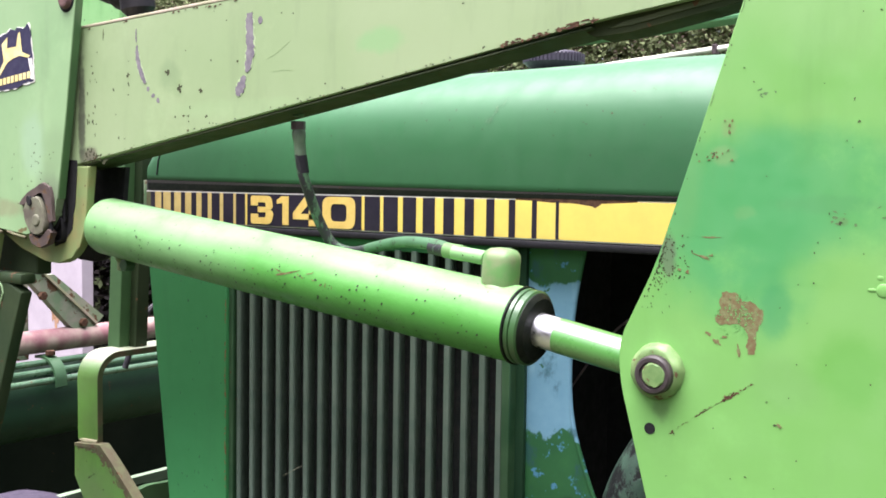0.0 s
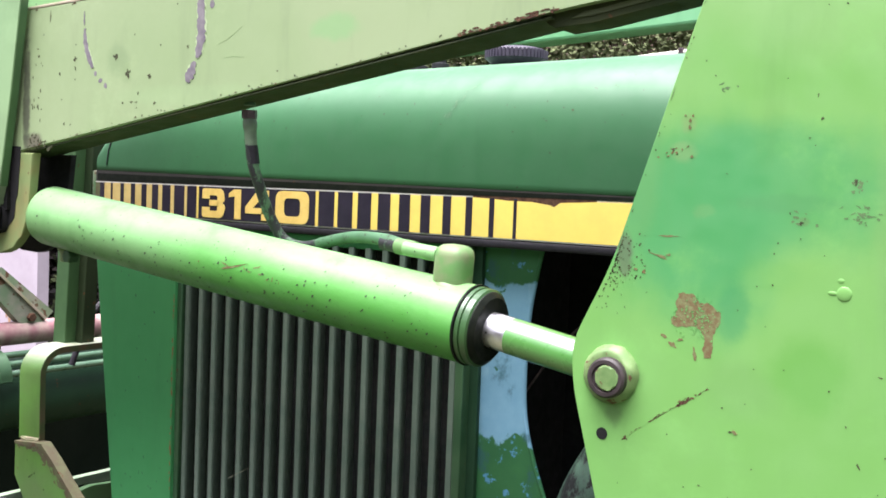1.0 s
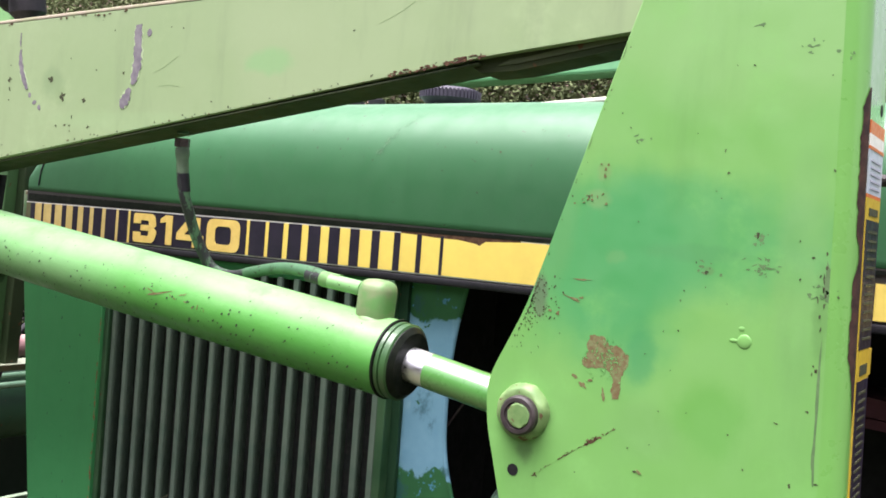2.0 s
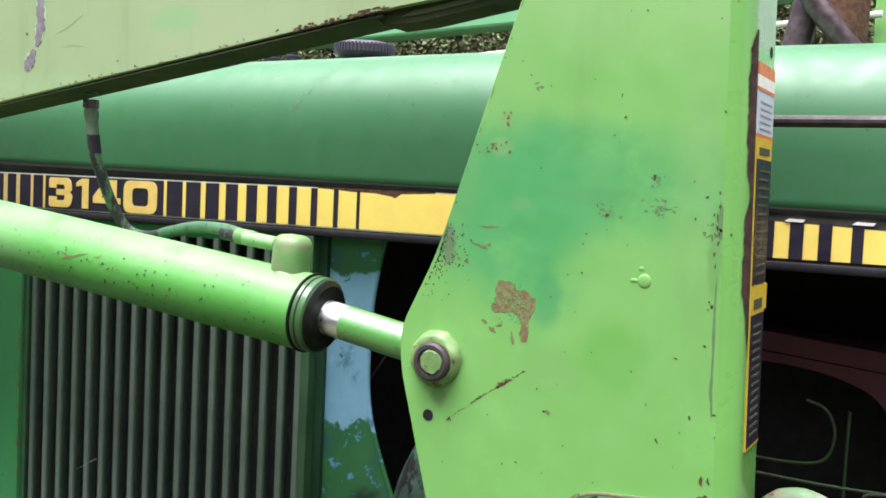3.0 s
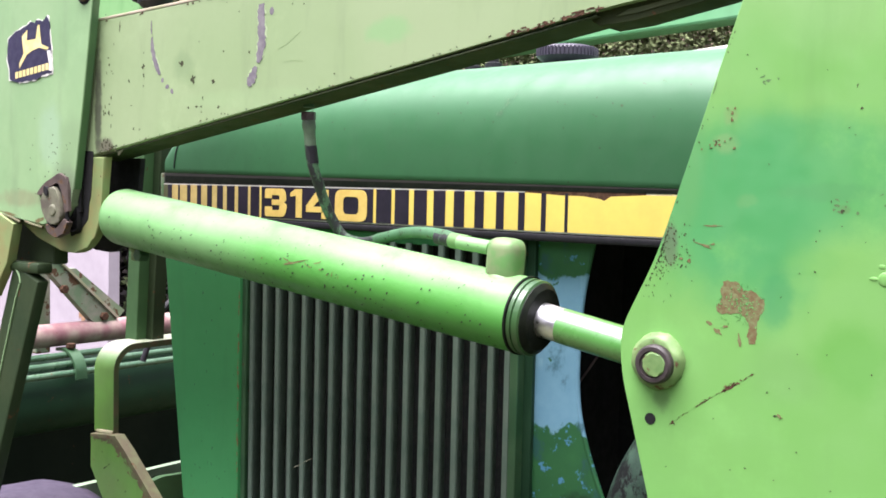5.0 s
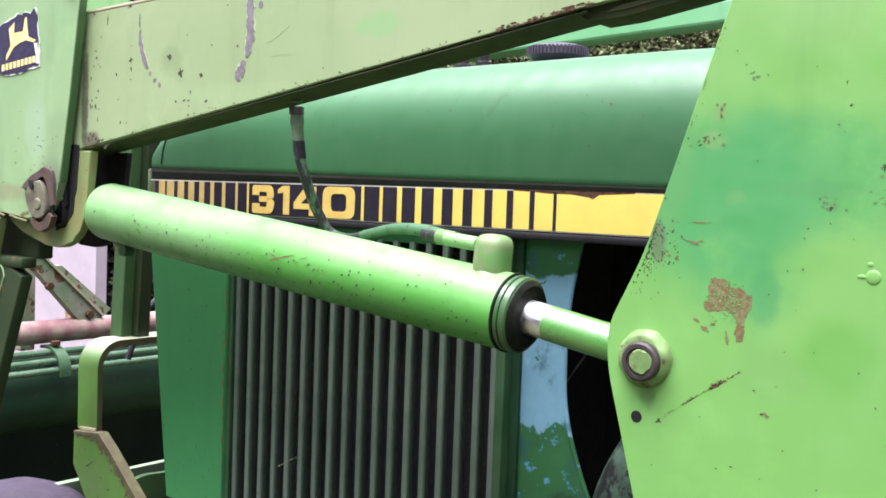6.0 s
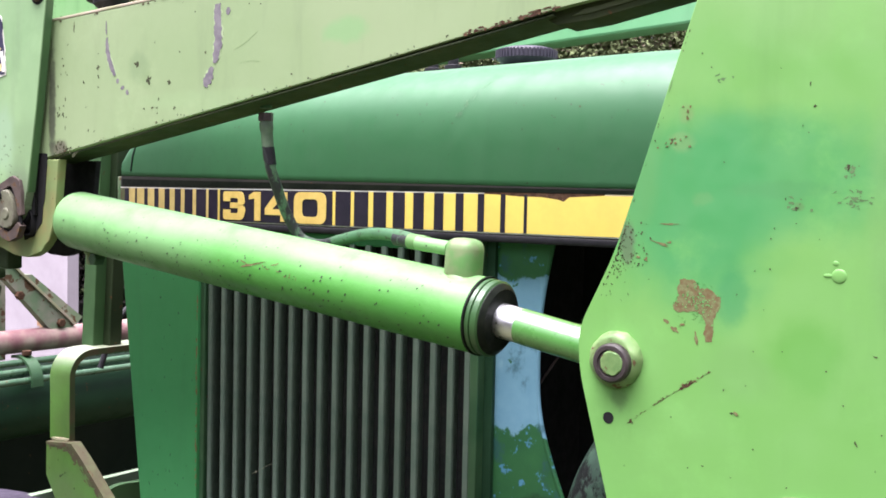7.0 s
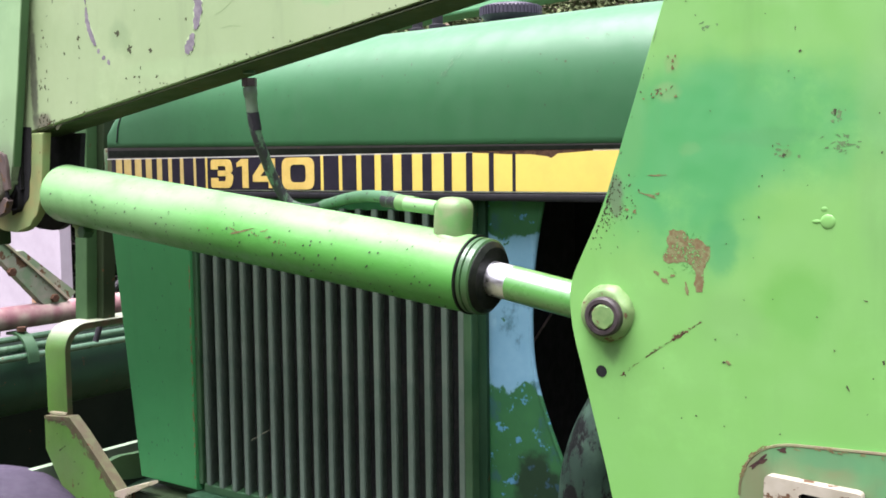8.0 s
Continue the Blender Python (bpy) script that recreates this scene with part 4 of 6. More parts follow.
def flakes(name, rows, y, material, parent, label):
    for i, (a, b, rx, rz, t, k, rough) in enumerate(rows):
        bm = bmesh.new()
        flake(bm, rng, a, b, rx, rz, y, t, k, rough, 0.0002 + 0.00006 * (i % 9))
        part(name, bm, material, parent, label, 0)


peel = [(1.033, 1.314), (1.049, 1.314), (1.055, 1.307), (1.07, 1.303), (1.078, 1.298), (1.078, 1.288), (1.073, 1.28), (1.071, 1.268), (1.07, 1.252), (1.063, 1.251), (1.062, 1.264), (1.062, 1.272), (1.055, 1.28), (1.042, 1.28), (1.027, 1.282), (1.027, 1.289), (1.033, 1.298)]
part("rust_patch", slabbed(torn(peel, rng, 4, 0.16), FACE - 0.0002, FACE), M_RUST, tower, "bare rusty patch where paint has peeled", 0)
bm = bmesh.new()
for _ in range(120):
    flake(bm, rng, rng.gauss(1.054, 0.010), rng.gauss(1.290, 0.010), rng.uniform(0.0003, 0.0012), rng.uniform(0.0003, 0.0010), FACE, rng.uniform(-1, 1), 9, 0.9, 0.0004)
tagged(part("paint_remnant", bm, M_TOWER, tower, "scraps of paint left on the rust", 0), kind="stuff")
flakes("rust_patch", [(1.020, 1.268, 0.004, 0.0015, -0.6, 18, 0.5), (1.029, 1.261, 0.004, 0.0022, -0.7, 18, 0.5), (1.037, 1.267, 0.0028, 0.0012, 0.2, 18, 0.5), (1.053, 1.254, 0.0018, 0.006, 0.2, 18, 0.5), *((1.036 + rng.gauss(0, 0.003), 1.486 + rng.gauss(0, 0.004), rng.uniform(0.0004, 0.0014), rng.uniform(0.0005, 0.0014), rng.uniform(-1, 1), 10, 0.7) for _ in range(9)), *((1.022 + rng.gauss(0, 0.007), 1.456 + rng.gauss(0, 0.004), rng.uniform(0.0005, 0.0016), rng.uniform(0.0004, 0.0010), rng.uniform(-0.4, 0.8), 10, 0.7) for _ in range(14))], FACE, M_RUST, tower, "bare rusty patch where paint has peeled")
flakes("scratch", [(1.020, 1.371, 0.007, 0.0008, 0.0, 24, 0.9), (1.011, 1.350, 0.008, 0.0008, -0.25, 24, 0.9), (1.020, 1.352, 0.003, 0.0008, 0.2, 14, 0.8), (0.994, 1.333, 0.0025, 0.0018, 0.3, 14, 0.6), (0.985, 1.335, 0.0025, 0.0014, 0.3, 14, 0.6), (1.039, 1.204, 0.0022, 0.0008, 0.7, 12, 0.6), (1.098, 1.181, 0.003, 0.0013, -0.5, 14, 0.7)], FACE, M_RUST, tower, "rusty scratch in the paint")
bm = bmesh.new()
for first, last, count, size in ((0.0, 0.03, 5, 1.3), (0.04, 0.20, 9, 0.55), (0.30, 0.52, 26, 0.8), (0.52, 0.60, 6, 0.6), (0.62, 0.80, 30, 1.35), (0.82, 1.0, 12, 0.95)):
    for _ in range(count):  # one long broken scratch below the pivot
        t = rng.uniform(first, last)
        flake(bm, rng, 0.981 + 0.090 * t + rng.gauss(0, 0.0006), 1.157 + 0.065 * t + 0.002 * math.sin(3.1 * t) + rng.gauss(0, 0.0006 * size), size * rng.uniform(0.0006, 0.0022), size * rng.uniform(0.0002, 0.0006), FACE, 0.62 + rng.uniform(-0.25, 0.25), 9, 0.8, 0.0002 + 0.00002 * rng.randrange(9))
tagged(part("scratch", bm, M_DARKRUST, tower, "long broken brown scratch in the paint", 0), kind="stuff")
bm = bmesh.new()
CHIPS_HIGH = [(1.156, 1.511, 0.0012, 0.0025), (1.161, 1.489, 0.0019, 0.0025), (1.15, 1.471, 0.0019, 0.0012), (1.194, 1.43, 0.0025, 0.0037), (1.247, 1.413, 0.0025, 0.0019), (1.237, 1.391, 0.0019, 0.0019), (1.255, 1.396, 0.0012, 0.0025), (1.266, 1.407, 0.002, 0.004), (1.272, 1.378, 0.0019, 0.0025), (1.136, 1.399, 0.0012, 0.0019), (1.147, 1.39, 0.0025, 0.0031), (1.123, 1.36, 0.0012, 0.0019), (1.253, 1.268, 0.0031, 0.0012), (1.225, 1.253, 0.0037, 0.0012), (1.138, 1.249, 0.0012, 0.0012), (1.26, 1.495, 0.0019, 0.0025)]
CHIPS_LOW = [(1.08, 1.204, 0.0019, 0.0019), (1.089, 1.181, 0.0031, 0.0019), (1.198, 1.203, 0.0019, 0.0019), (1.242, 1.196, 0.0025, 0.0025), (1.265, 1.202, 0.0056, 0.0019), (1.268, 1.18, 0.0012, 0.0019), (1.211, 1.168, 0.0019, 0.0043), (1.06, 1.122, 0.0019, 0.0012), (1.264, 1.136, 0.0031, 0.005), (1.024, 1.168, 0.0012, 0.0012), (0.972, 1.108, 0.0012, 0.0012), (1.016, 1.459, 0.0025, 0.0037), (0.98, 1.156, 0.0012, 0.0025), (1.126, 1.37, 0.0012, 0.0012), (1.229, 1.145, 0.0012, 0.0012)]
for a, b, rx, rz in CHIPS_HIGH + CHIPS_LOW:
    flake(bm, rng, a + 0.004, b, rx * 0.5, rz * 0.5, FACE, rng.uniform(-0.6, 0.6), 12, 0.9)
for _ in range(26):
    a, b = rng.uniform(0.99, 1.26), rng.uniform(1.03, 1.62)
    if a > 0.95 + 0.32 * max(0, b - 1.25):
        flake(bm, rng, a, b, rng.uniform(0.0004, 0.0009), rng.uniform(0.0004, 0.0010), FACE, rng.uniform(-1, 1), 7, 0.5)
for k in range(16):
    flake(bm, rng, 1.262 + rng.uniform(-0.004, 0.004), rng.uniform(1.30, 1.42), rng.uniform(0.0004, 0.0012), rng.uniform(0.001, 0.003), FACE, rng.uniform(-0.2, 0.2), 7, 0.6)
for k in range(168):
    z = rng.gauss(1.338, 0.016) if k < 150 else rng.uniform(1.28, 1.62)
    edge_x = (0.918 + (z - 1.25) * 0.455) if z < 1.337 else 0.957 + (z - 1.337) * 0.3201
    spread = 0.035 if k < 150 else 0.006
    flake(bm, rng, edge_x + 0.003 + rng.random() ** 2.5 * spread, z, rng.uniform(0.0003, 0.0011), rng.uniform(0.0003, 0.0011), FACE, rng.uniform(-1, 1), 8, 0.6)
tagged(part("paint_chip", bm, M_CHIP, tower, "small dark chips in the paint"), kind="stuff")
bm = bmesh.new()
for a, b, spread, count in ((1.200, 1.427, 0.004, 10), (1.208, 1.402, 0.007, 14), (1.206, 1.396, 0.005, 10), (1.153, 1.393, 0.005, 8), (1.075, 1.520, 0.004, 6), (1.235, 1.612, 0.006, 8), (1.265, 1.601, 0.004, 8), (1.186, 1.633, 0.004, 5), (1.262, 1.38, 0.006, 14)):
    for k in range(count):  # grey-green rubbed spots
        flake(bm, rng, a + rng.gauss(0, spread), b + rng.gauss(0, spread * 0.6), rng.uniform(0.0006, 0.0030), rng.uniform(0.0004, 0.0014), FACE, rng.uniform(-0.6, 0.6), 9, 0.8, 0.0001 + 0.00001 * k)
tagged(part("rubbed_spot", bm, M_SMEAR, tower, "greyish rubbed spots in the paint", 0), kind="stuff")
bm = bmesh.new()
low, high = Vector((0.9565, 1.3385)), Vector((1.106, 1.805))
for k in range(6):
    p = low.lerp(high, rng.random())
    ribbon(bm, rng, [(p.x + 0.0014, p.y - 0.006, 0.0003), (p.x + 0.0016 + 0.0019, p.y, rng.uniform(0.0003, 0.0008)), (p.x + 0.0014 + 0.0038, p.y + rng.uniform(0.004, 0.012), 0.0003)], FACE + 0.0006, 0.0008 + 0.00002 * (k % 9), 0.5)
tagged(part("edge_wear", bm, M_SMEAR, tower, "paint worn off along the edge of the plate"), kind="stuff")
flakes("smear", [(1.266, 1.39, 0.005, 0.016, 0.1, 16, 0.7), (1.265, 1.275, 0.0012, 0.055, 0.01, 20, 0.5), (1.266, 1.222, 0.0016, 0.016, 0.03, 16, 0.5)], FACE, M_SMEAR, tower, "greyish smear on the paint")
flakes("rust_patch", [(1.264, 1.116, 0.005, 0.007, 0.2, 30, 0.5), (1.261, 1.136, 0.0022, 0.0035, 0, 20, 0.6)], FACE - 0.0005, M_DARKRUST, tower, "maroon rust spot")
bm = bmesh.new()
bmesh.ops.create_uvsphere(bm, u_segments=16, v_segments=8, radius=0.0080, matrix=pose(1.1935, FACE, 1.3265) @ Matrix.Diagonal((0.9, 0.16, 0.9, 1)))
bmesh.ops.create_uvsphere(bm, u_segments=10, v_segments=6, radius=0.003, matrix=pose(1.190, FACE, 1.3385) @ Matrix.Diagonal((1.2, 0.15, 0.8, 1)))
bmesh.ops.create_uvsphere(bm, u_segments=10, v_segments=6, radius=0.004, matrix=pose(1.183, FACE, 1.3265) @ Matrix.Diagonal((1.2, 0.2, 0.5, 1)))
part("weld_blob", bm, M_TOWER, tower, "painted-over weld drop")

# rusty band and warning label on the flange
FX = BEND + 0.001
bm = bmesh.new()
rust_rows = []
for k in range(80):
    z = 1.575 - 0.004 * k
    front = 4.4 + 2.6 * max(0.0, (z - 1.555) / 0.02) + 1.6 * math.exp(-((z - 1.42) / 0.018) ** 2) + 3.6 * max(0.0, (1.325 - z) / 0.066)
    rust_rows.append((z, min(7.6, front + 0.9 * noise.noise((z * 45, 1.0, 4.0)) + 0.5 * noise.noise((z * 160, 2.0, 4.0))), 8.0))
strip = []
for z, k0, k1 in rust_rows:
    strip.append([bm.verts.new((BEND - 0.018 + flange_lean(z) + (R + 0.0008) * math.sin(a), FACE - 0.0004 + R - (R + 0.0008) * math.cos(a), z)) for a in (math.pi / 16 * (k0 + (k1 - k0) * j / 5) for j in range(6))])
for a, b in zip(strip, strip[1:]):
    for j in range(5):
        bm.faces.new((a[j], a[j + 1], b[j + 1], b[j]))
part("rust_patch", bm, M_BENDRUST, flange, "dark rust bleeding along the bend")


def label_piece(name, z0, z1, mat, text="", shift=0.0015, inset=0.0, front=-0.264, jut=0.0):
    """A piece of sticker across the flange."""
    bm = bmesh.new()
    spots = [(front + inset, z0), (flange_back(z0) - inset - 0.002 + jut, z0), (flange_back(z1) - inset - 0.002 + jut, z1), (front + inset, z1)]
    v = [bm.verts.new((FX + shift + flange_lean(z), y, z)) for y, z in spots]
    w = [bm.verts.new((FX - 0.002 + flange_lean(z), y, z)) for y, z in spots]
    bm.faces.new(v)
    for i in range(4):
        bm.faces.new((v[i], w[i], w[(i + 1) % 4], v[(i + 1) % 4]))
    part(name, bm, mat, flange, text, 0)


label_piece("label_head", 1.5335, 1.546, M_ORANGE, "orange head of a warning sticker")
label_piece("label_paper", 1.522, 1.5335, M_WHITE, "white field of a warning sticker")
label_piece("label_line", 1.519, 1.522, M_ORANGE, "", 0.002)
label_piece("label_paper", 1.477, 1.519, M_BLUISHWHITE, "pale field of a warning sticker")
label_piece("label_line", 1.4735, 1.477, M_ORANGE)
for i in range(5):
    label_piece("text_bar", 1.482 + 0.0065 * i, 1.4838 + 0.0065 * i, M_PALETEXT, "", 0.0022, 0.012)
label_piece("label_head", 1.455, 1.4735, M_LABELYELLOW, "yellow head of a warning sticker")
label_piece("text_bar", 1.457, 1.464, M_CHIP, "", 0.0022, 0.014)
label_piece("label_border", 1.327, 1.455, M_LABELYELLOW)
label_piece("label_field", 1.329, 1.4525, M_DECAL_BLACK, "black field of a warning sticker", 0.002, 0.0025)
for i in range(13):
    label_piece("text_bar", 1.338 + 0.0085 * i, 1.3405 + 0.0085 * i, M_DULLTEXT, "", 0.0026, 0.014)
label_piece("label_head", 1.301, 1.327, M_LABELYELLOW, "yellow head of a warning sticker", 0.0016, 0.0, -0.264, 0.010)
label_piece("text_bar", 1.304, 1.314, M_CHIP, "", 0.0022, 0.014)
label_piece("label_border", 1.165, 1.301, M_LABELYELLOW)
label_piece("label_field", 1.168, 1.299, M_DECAL_BLACK, "black field of a warning sticker", 0.002, 0.0025)
for i in range(14):
    label_piece("text_bar", 1.178 + 0.0083 * i, 1.1805 + 0.0083 * i, M_DULLTEXT, "", 0.0026, 0.014)
part("flange_hole", lathe([(0, 0.006), (0.001, 0.006)], (FX - 0.001, -0.200, 1.562), (FX + 0.1, -0.200, 1.562), 14), M_VOID, flange, "", 0)

# bracket at the foot of the tower
FOOT = FACE - 0.007
foot_outline = rounded([(1.112, 0.86, 0), (1.1135, 1.105, 0.056), (1.40, 1.118, 0.0), (1.40, 0.86, 0)], 10)
bm = bmesh.new()
slab(bm, foot_outline, FOOT, FACE, 0.0015)
foot = part("foot_bracket", bm, M_FOOT, loader, "thick green bracket plate with scuffed rounded corner", 30)
bm = bmesh.new()
ring(bm, ring_outline(1.143, 1.234, 0.97, 1.0755, 0.006), ring_outline(1.176, 1.214, 0.985, 1.0645, 0.005), FOOT - 0.014, FOOT)
bm.transform(Matrix.Translation((1.19, 0, 1.08)) @ Matrix.Rotation(radians(2.0), 4, "Y") @ Matrix.Translation((-1.19, 0, -1.08)))
for v in bm.verts:
    v.co += Vector((noise.noise(v.co * 140), 0.6 * noise.noise(v.co * 90 + Vector((3, 0, 0))), noise.noise(v.co * 140 + Vector((0, 5, 0))))) * 0.0012
part("bracket_rim", tubed([(x, FOOT + 0.0016, z - 0.0006) for x, z in foot_outline[1:-2]] + [(1.40, FOOT + 0.0016, 1.1174)], 0.0021, 8), M_SIDE, foot, "scuffed brownish rim of the bracket")
lock = part("lock_bar", bm, M_FLAKED, foot, "flaking white-painted lock bar")
part("lock_slot", boxed((1.165, FOOT - 0.002, 0.98), (1.222, FOOT + 0.001, 1.072)), M_VOID, lock, "", 0)
flakes("rust_patch", [(1.133, 1.086, 0.012, 0.0028, 0.72, 30, 0.5), (1.156, 1.101, 0.005, 0.0020, 0.2, 24, 0.6)], FOOT, M_BENDRUST, foot, "purple-brown rust on the rounded corner")
bm = bmesh.new()
for k in range(44):
    if k < 30:
        a = 1.16 + 0.2 * rng.random()
        b = 1.1065 + 0.045 * (a - 1.16) - rng.random() ** 2 * 0.004
    else:
        t = math.pi / 2 * rng.random()
        a, b = 1.153 - 0.037 * math.cos(t), 1.067 + 0.037 * math.sin(t)
    flake(bm, rng, a, b, rng.uniform(0.0008, 0.004), rng.uniform(0.0005, 0.0014), FOOT, rng.uniform(-0.2, 0.2) if k < 30 else 0.8, 12, 0.8, 0.0002 + 0.00004 * (k % 9))
tagged(part("edge_rust", bm, M_RUST, foot, "rust along the upper edge", 0), kind="stuff")
part("lock_pin", lathe([(0, 0.012), (0.03, 0.012), (0.032, 0.009)], (1.180, FOOT, 1.044), (1.180, FOOT - 0.1, 1.044), 20), M_PINSTEEL, foot)
bm = bmesh.new()
lug_line = smooth_line([(1.30, -0.20, 1.090), (1.325, -0.205, 1.106), (1.352, -0.208, 1.110), (1.375, -0.21, 1.094), (1.385, -0.21, 1.03)], 5)
tube(bm, lug_line, [0.014 - 0.007 * max(0.0, 1 - i / 5) for i in range(len(lug_line))], 16)
knob = part("bracket_lug", bm, M_LUG, loader, "chipped round lug with orange rust", 50)
part("lug_bolt", lathe([(0, 0.011), (0.008, 0.011), (0.010, 0.008)], (1.352, -0.222, 1.108), (1.36, -0.30, 1.12), 18), M_DARKRUST, knob)
part("lug_arm", boxed((1.27, -0.235, 1.06), (1.345, -0.18, 1.10), 0.006), M_TUBE, knob)

# lift arm: a box beam rising to the rear
ARM, ARM_BACK = -0.265, -0.195


def arm_low(x):
    return 1.4475 + (x + 0.105) * 0.1650


bm = bmesh.new()
profile = [(-0.14, arm_low(-0.14)), (0.88, arm_low(0.88) + 0.004), (1.26, 1.660), (1.26, 1.735), (-0.14, 1.675)]
slab(bm, profile, ARM, ARM_BACK)
edges = [e for e in bm.edges if abs(e.verts[0].co.y - e.verts[1].co.y) < 1e-6]
bmesh.ops.bevel(bm, geom=edges, offset=0.0035, segments=3, profile=0.5, affect="EDGES")
arm = part("lift_arm", bm, M_ARM, loader, "faded pale green box-section lift arm", 30)
# thin added sheet darkens the arm's underside in place of shade
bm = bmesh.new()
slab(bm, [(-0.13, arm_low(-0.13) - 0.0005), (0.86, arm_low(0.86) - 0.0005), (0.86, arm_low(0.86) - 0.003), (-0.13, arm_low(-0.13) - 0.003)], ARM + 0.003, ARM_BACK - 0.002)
part("underside_shade", bm, M_DARKARM, arm, "dark green sheet for the shade on the arm's underside")
bm = bmesh.new()
slab(bm, [(-0.13, 1.6742), (1.2, 1.7310), (1.2, 1.7358), (-0.13, 1.6790)], ARM - 0.0006, ARM_BACK - 0.002, 0.0012)
part("top_edge", bm, M_CREAMEDGE, arm, "cream-coloured worn top edge of the arm")
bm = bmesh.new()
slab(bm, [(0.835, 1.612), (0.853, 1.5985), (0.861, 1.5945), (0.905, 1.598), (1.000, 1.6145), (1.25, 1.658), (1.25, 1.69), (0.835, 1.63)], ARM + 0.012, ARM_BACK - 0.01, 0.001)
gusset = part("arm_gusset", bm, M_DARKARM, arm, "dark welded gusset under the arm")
# lit copy: paler olive strip over the dark gusset's front
part("gusset_lip", slabbed([(0.880, 1.6035), (0.905, 1.6055), (1.000, 1.6220), (1.25, 1.6655), (1.25, 1.674), (1.000, 1.6290), (0.920, 1.6135), (0.897, 1.6110)], ARM + 0.0105, ARM + 0.0135, 0.0008), M_GUSSETLIP, gusset, "olive front of the gusset, its light put into the colour")
for spots in ([(0.303, 1.668, 0.006), (0.305, 1.645, 0.0075), (0.306, 1.623, 0.008), (0.305, 1.606, 0.008), (0.301, 1.591, 0.006), (0.298, 1.583, 0.003)], [(0.294, 1.578, 0.003), (0.288, 1.565, 0.0075), (0.281, 1.555, 0.007), (0.277, 1.551, 0.003)],
              [(0.046, 1.664, 0.0008), (0.046, 1.650, 0.0016), (0.047, 1.643, 0.0008)], [(0.048, 1.638, 0.0022), (0.049, 1.620, 0.0042), (0.054, 1.604, 0.0046), (0.062, 1.588, 0.0046), (0.069, 1.577, 0.0022)]):
    bm = bmesh.new()
    ribbon(bm, rng, [(a, b, w * 1.2) for a, b, w in spots], ARM, 0.0004, 0.22)
    part("mark_edge", bm, M_PALECHIP, arm, "", 0)
    bm = bmesh.new()
    ribbon(bm, rng, spots, ARM, 0.0008, 0.26)
    part("paint_mark", bm, M_PRIMER, arm, "violet-grey mark of worn primer", 0)
flakes("paint_mark", [(*r, 18, 0.15) for r in ((0.075, 1.568, 0.0035, 0.004, 0), (0.087, 1.557, 0.0045, 0.0032, 0.3), (0.099, 1.549, 0.0035, 0.004, 0.3), (0.326, 1.656, 0.0045, 0.0052, 0))], ARM, M_PRIMER, arm, "violet-grey mark of worn primer")
bm = bmesh.new()
for a, b, rx, rz, t in ((0.121, 1.592, 0.005, 0.0045, 0.5), (0.150, 1.567, 0.004, 0.004, 0.1), (0.152, 1.561, 0.002, 0.003, 0.1), (0.198, 1.560, 0.003, 0.003, 0), (0.025, 1.592, 0.003, 0.003, 0), (0.026, 1.578, 0.0015, 0.003, 0.3), (-0.013, 1.570, 0.002, 0.002, 0), (0.160, 1.523, 0.002, 0.0015, 0), (0.170, 1.523, 0.003, 0.0012, 0), (0.211, 1.521, 0.002, 0.0018, 0), (0.174, 1.536, 0.0018, 0.0018, 0), (0.0, 1.492, 0.0018, 0.002, 0), (-0.039, 1.661, 0.0012, 0.006, 0), (0.279, 1.600, 0.002, 0.002, 0)):
    flake(bm, rng, a, b, rx, rz, ARM, t, 16, 0.8)
for _ in range(46):
    a = rng.uniform(-0.09, 0.85)
    b = arm_low(a) + (rng.uniform(0.004, 0.010) if rng.random() < 0.6 else rng.uniform(0.01, 0.2))
    flake(bm, rng, a, b, rng.uniform(0.0005, 0.0018), rng.uniform(0.0005, 0.0015), ARM, rng.uniform(-1, 1), 10, 0.6)
for _ in range(26):
    b = 1.445 + 0.19 * rng.random() ** 1.5
    flake(bm, rng, -0.088 + (b - 1.45) * 0.05 + rng.random() ** 2 * 0.028, b, rng.uniform(0.0006, 0.0022), rng.uniform(0.0006, 0.003), ARM, rng.uniform(-0.5, 0.5), 9, 0.8, 0.0002 + 0.00002 * rng.randrange(9))
for _ in range(14):
    flake(bm, rng, rng.gauss(-0.065, 0.016), rng.gauss(1.462, 0.006), rng.uniform(0.001, 0.005), rng.uniform(0.0008, 0.003), ARM, 0.16, 11, 0.8, 0.0002 + 0.00002 * rng.randrange(9))
tagged(part("paint_chip", bm, M_CHIP, arm, "small dark chips in the paint"), kind="stuff")
bm = bmesh.new()
for spots in ([(0.34, 1.60, 0.0002), (0.36, 1.607, 0.0003), (0.385, 1.622, 0.0002)], [(0.35, 1.580, 0.0002), (0.37, 1.582, 0.0003), (0.39, 1.58, 0.0002)], [(0.72, 1.655, 0.0002), (0.75, 1.668, 0.0003), (0.77, 1.68, 0.0002)]):
    ribbon(bm, rng, [(a, b, w * 0.6) for a, b, w in spots], ARM, 0.0002, 0.4)
tagged(part("hairline_scratch", bm, M_HAIR, arm, "fine green scratches in the paint", 0), kind="stuff")
bm = bmesh.new()
for i in range(80):
    a = rng.uniform(0.74, 0.87) if rng.random() < 0.6 else rng.uniform(-0.08, 0.86)
    big = 1.0 if a > 0.72 else 0.5
    flake(bm, rng, a, arm_low(a) + 0.0035 + rng.random() ** 2 * 0.005, big * rng.uniform(0.0010, 0.0042), big * rng.uniform(0.0006, 0.0015), ARM, 0.165, 14, 0.8, 0.0004 + 0.00009 * (i % 9))
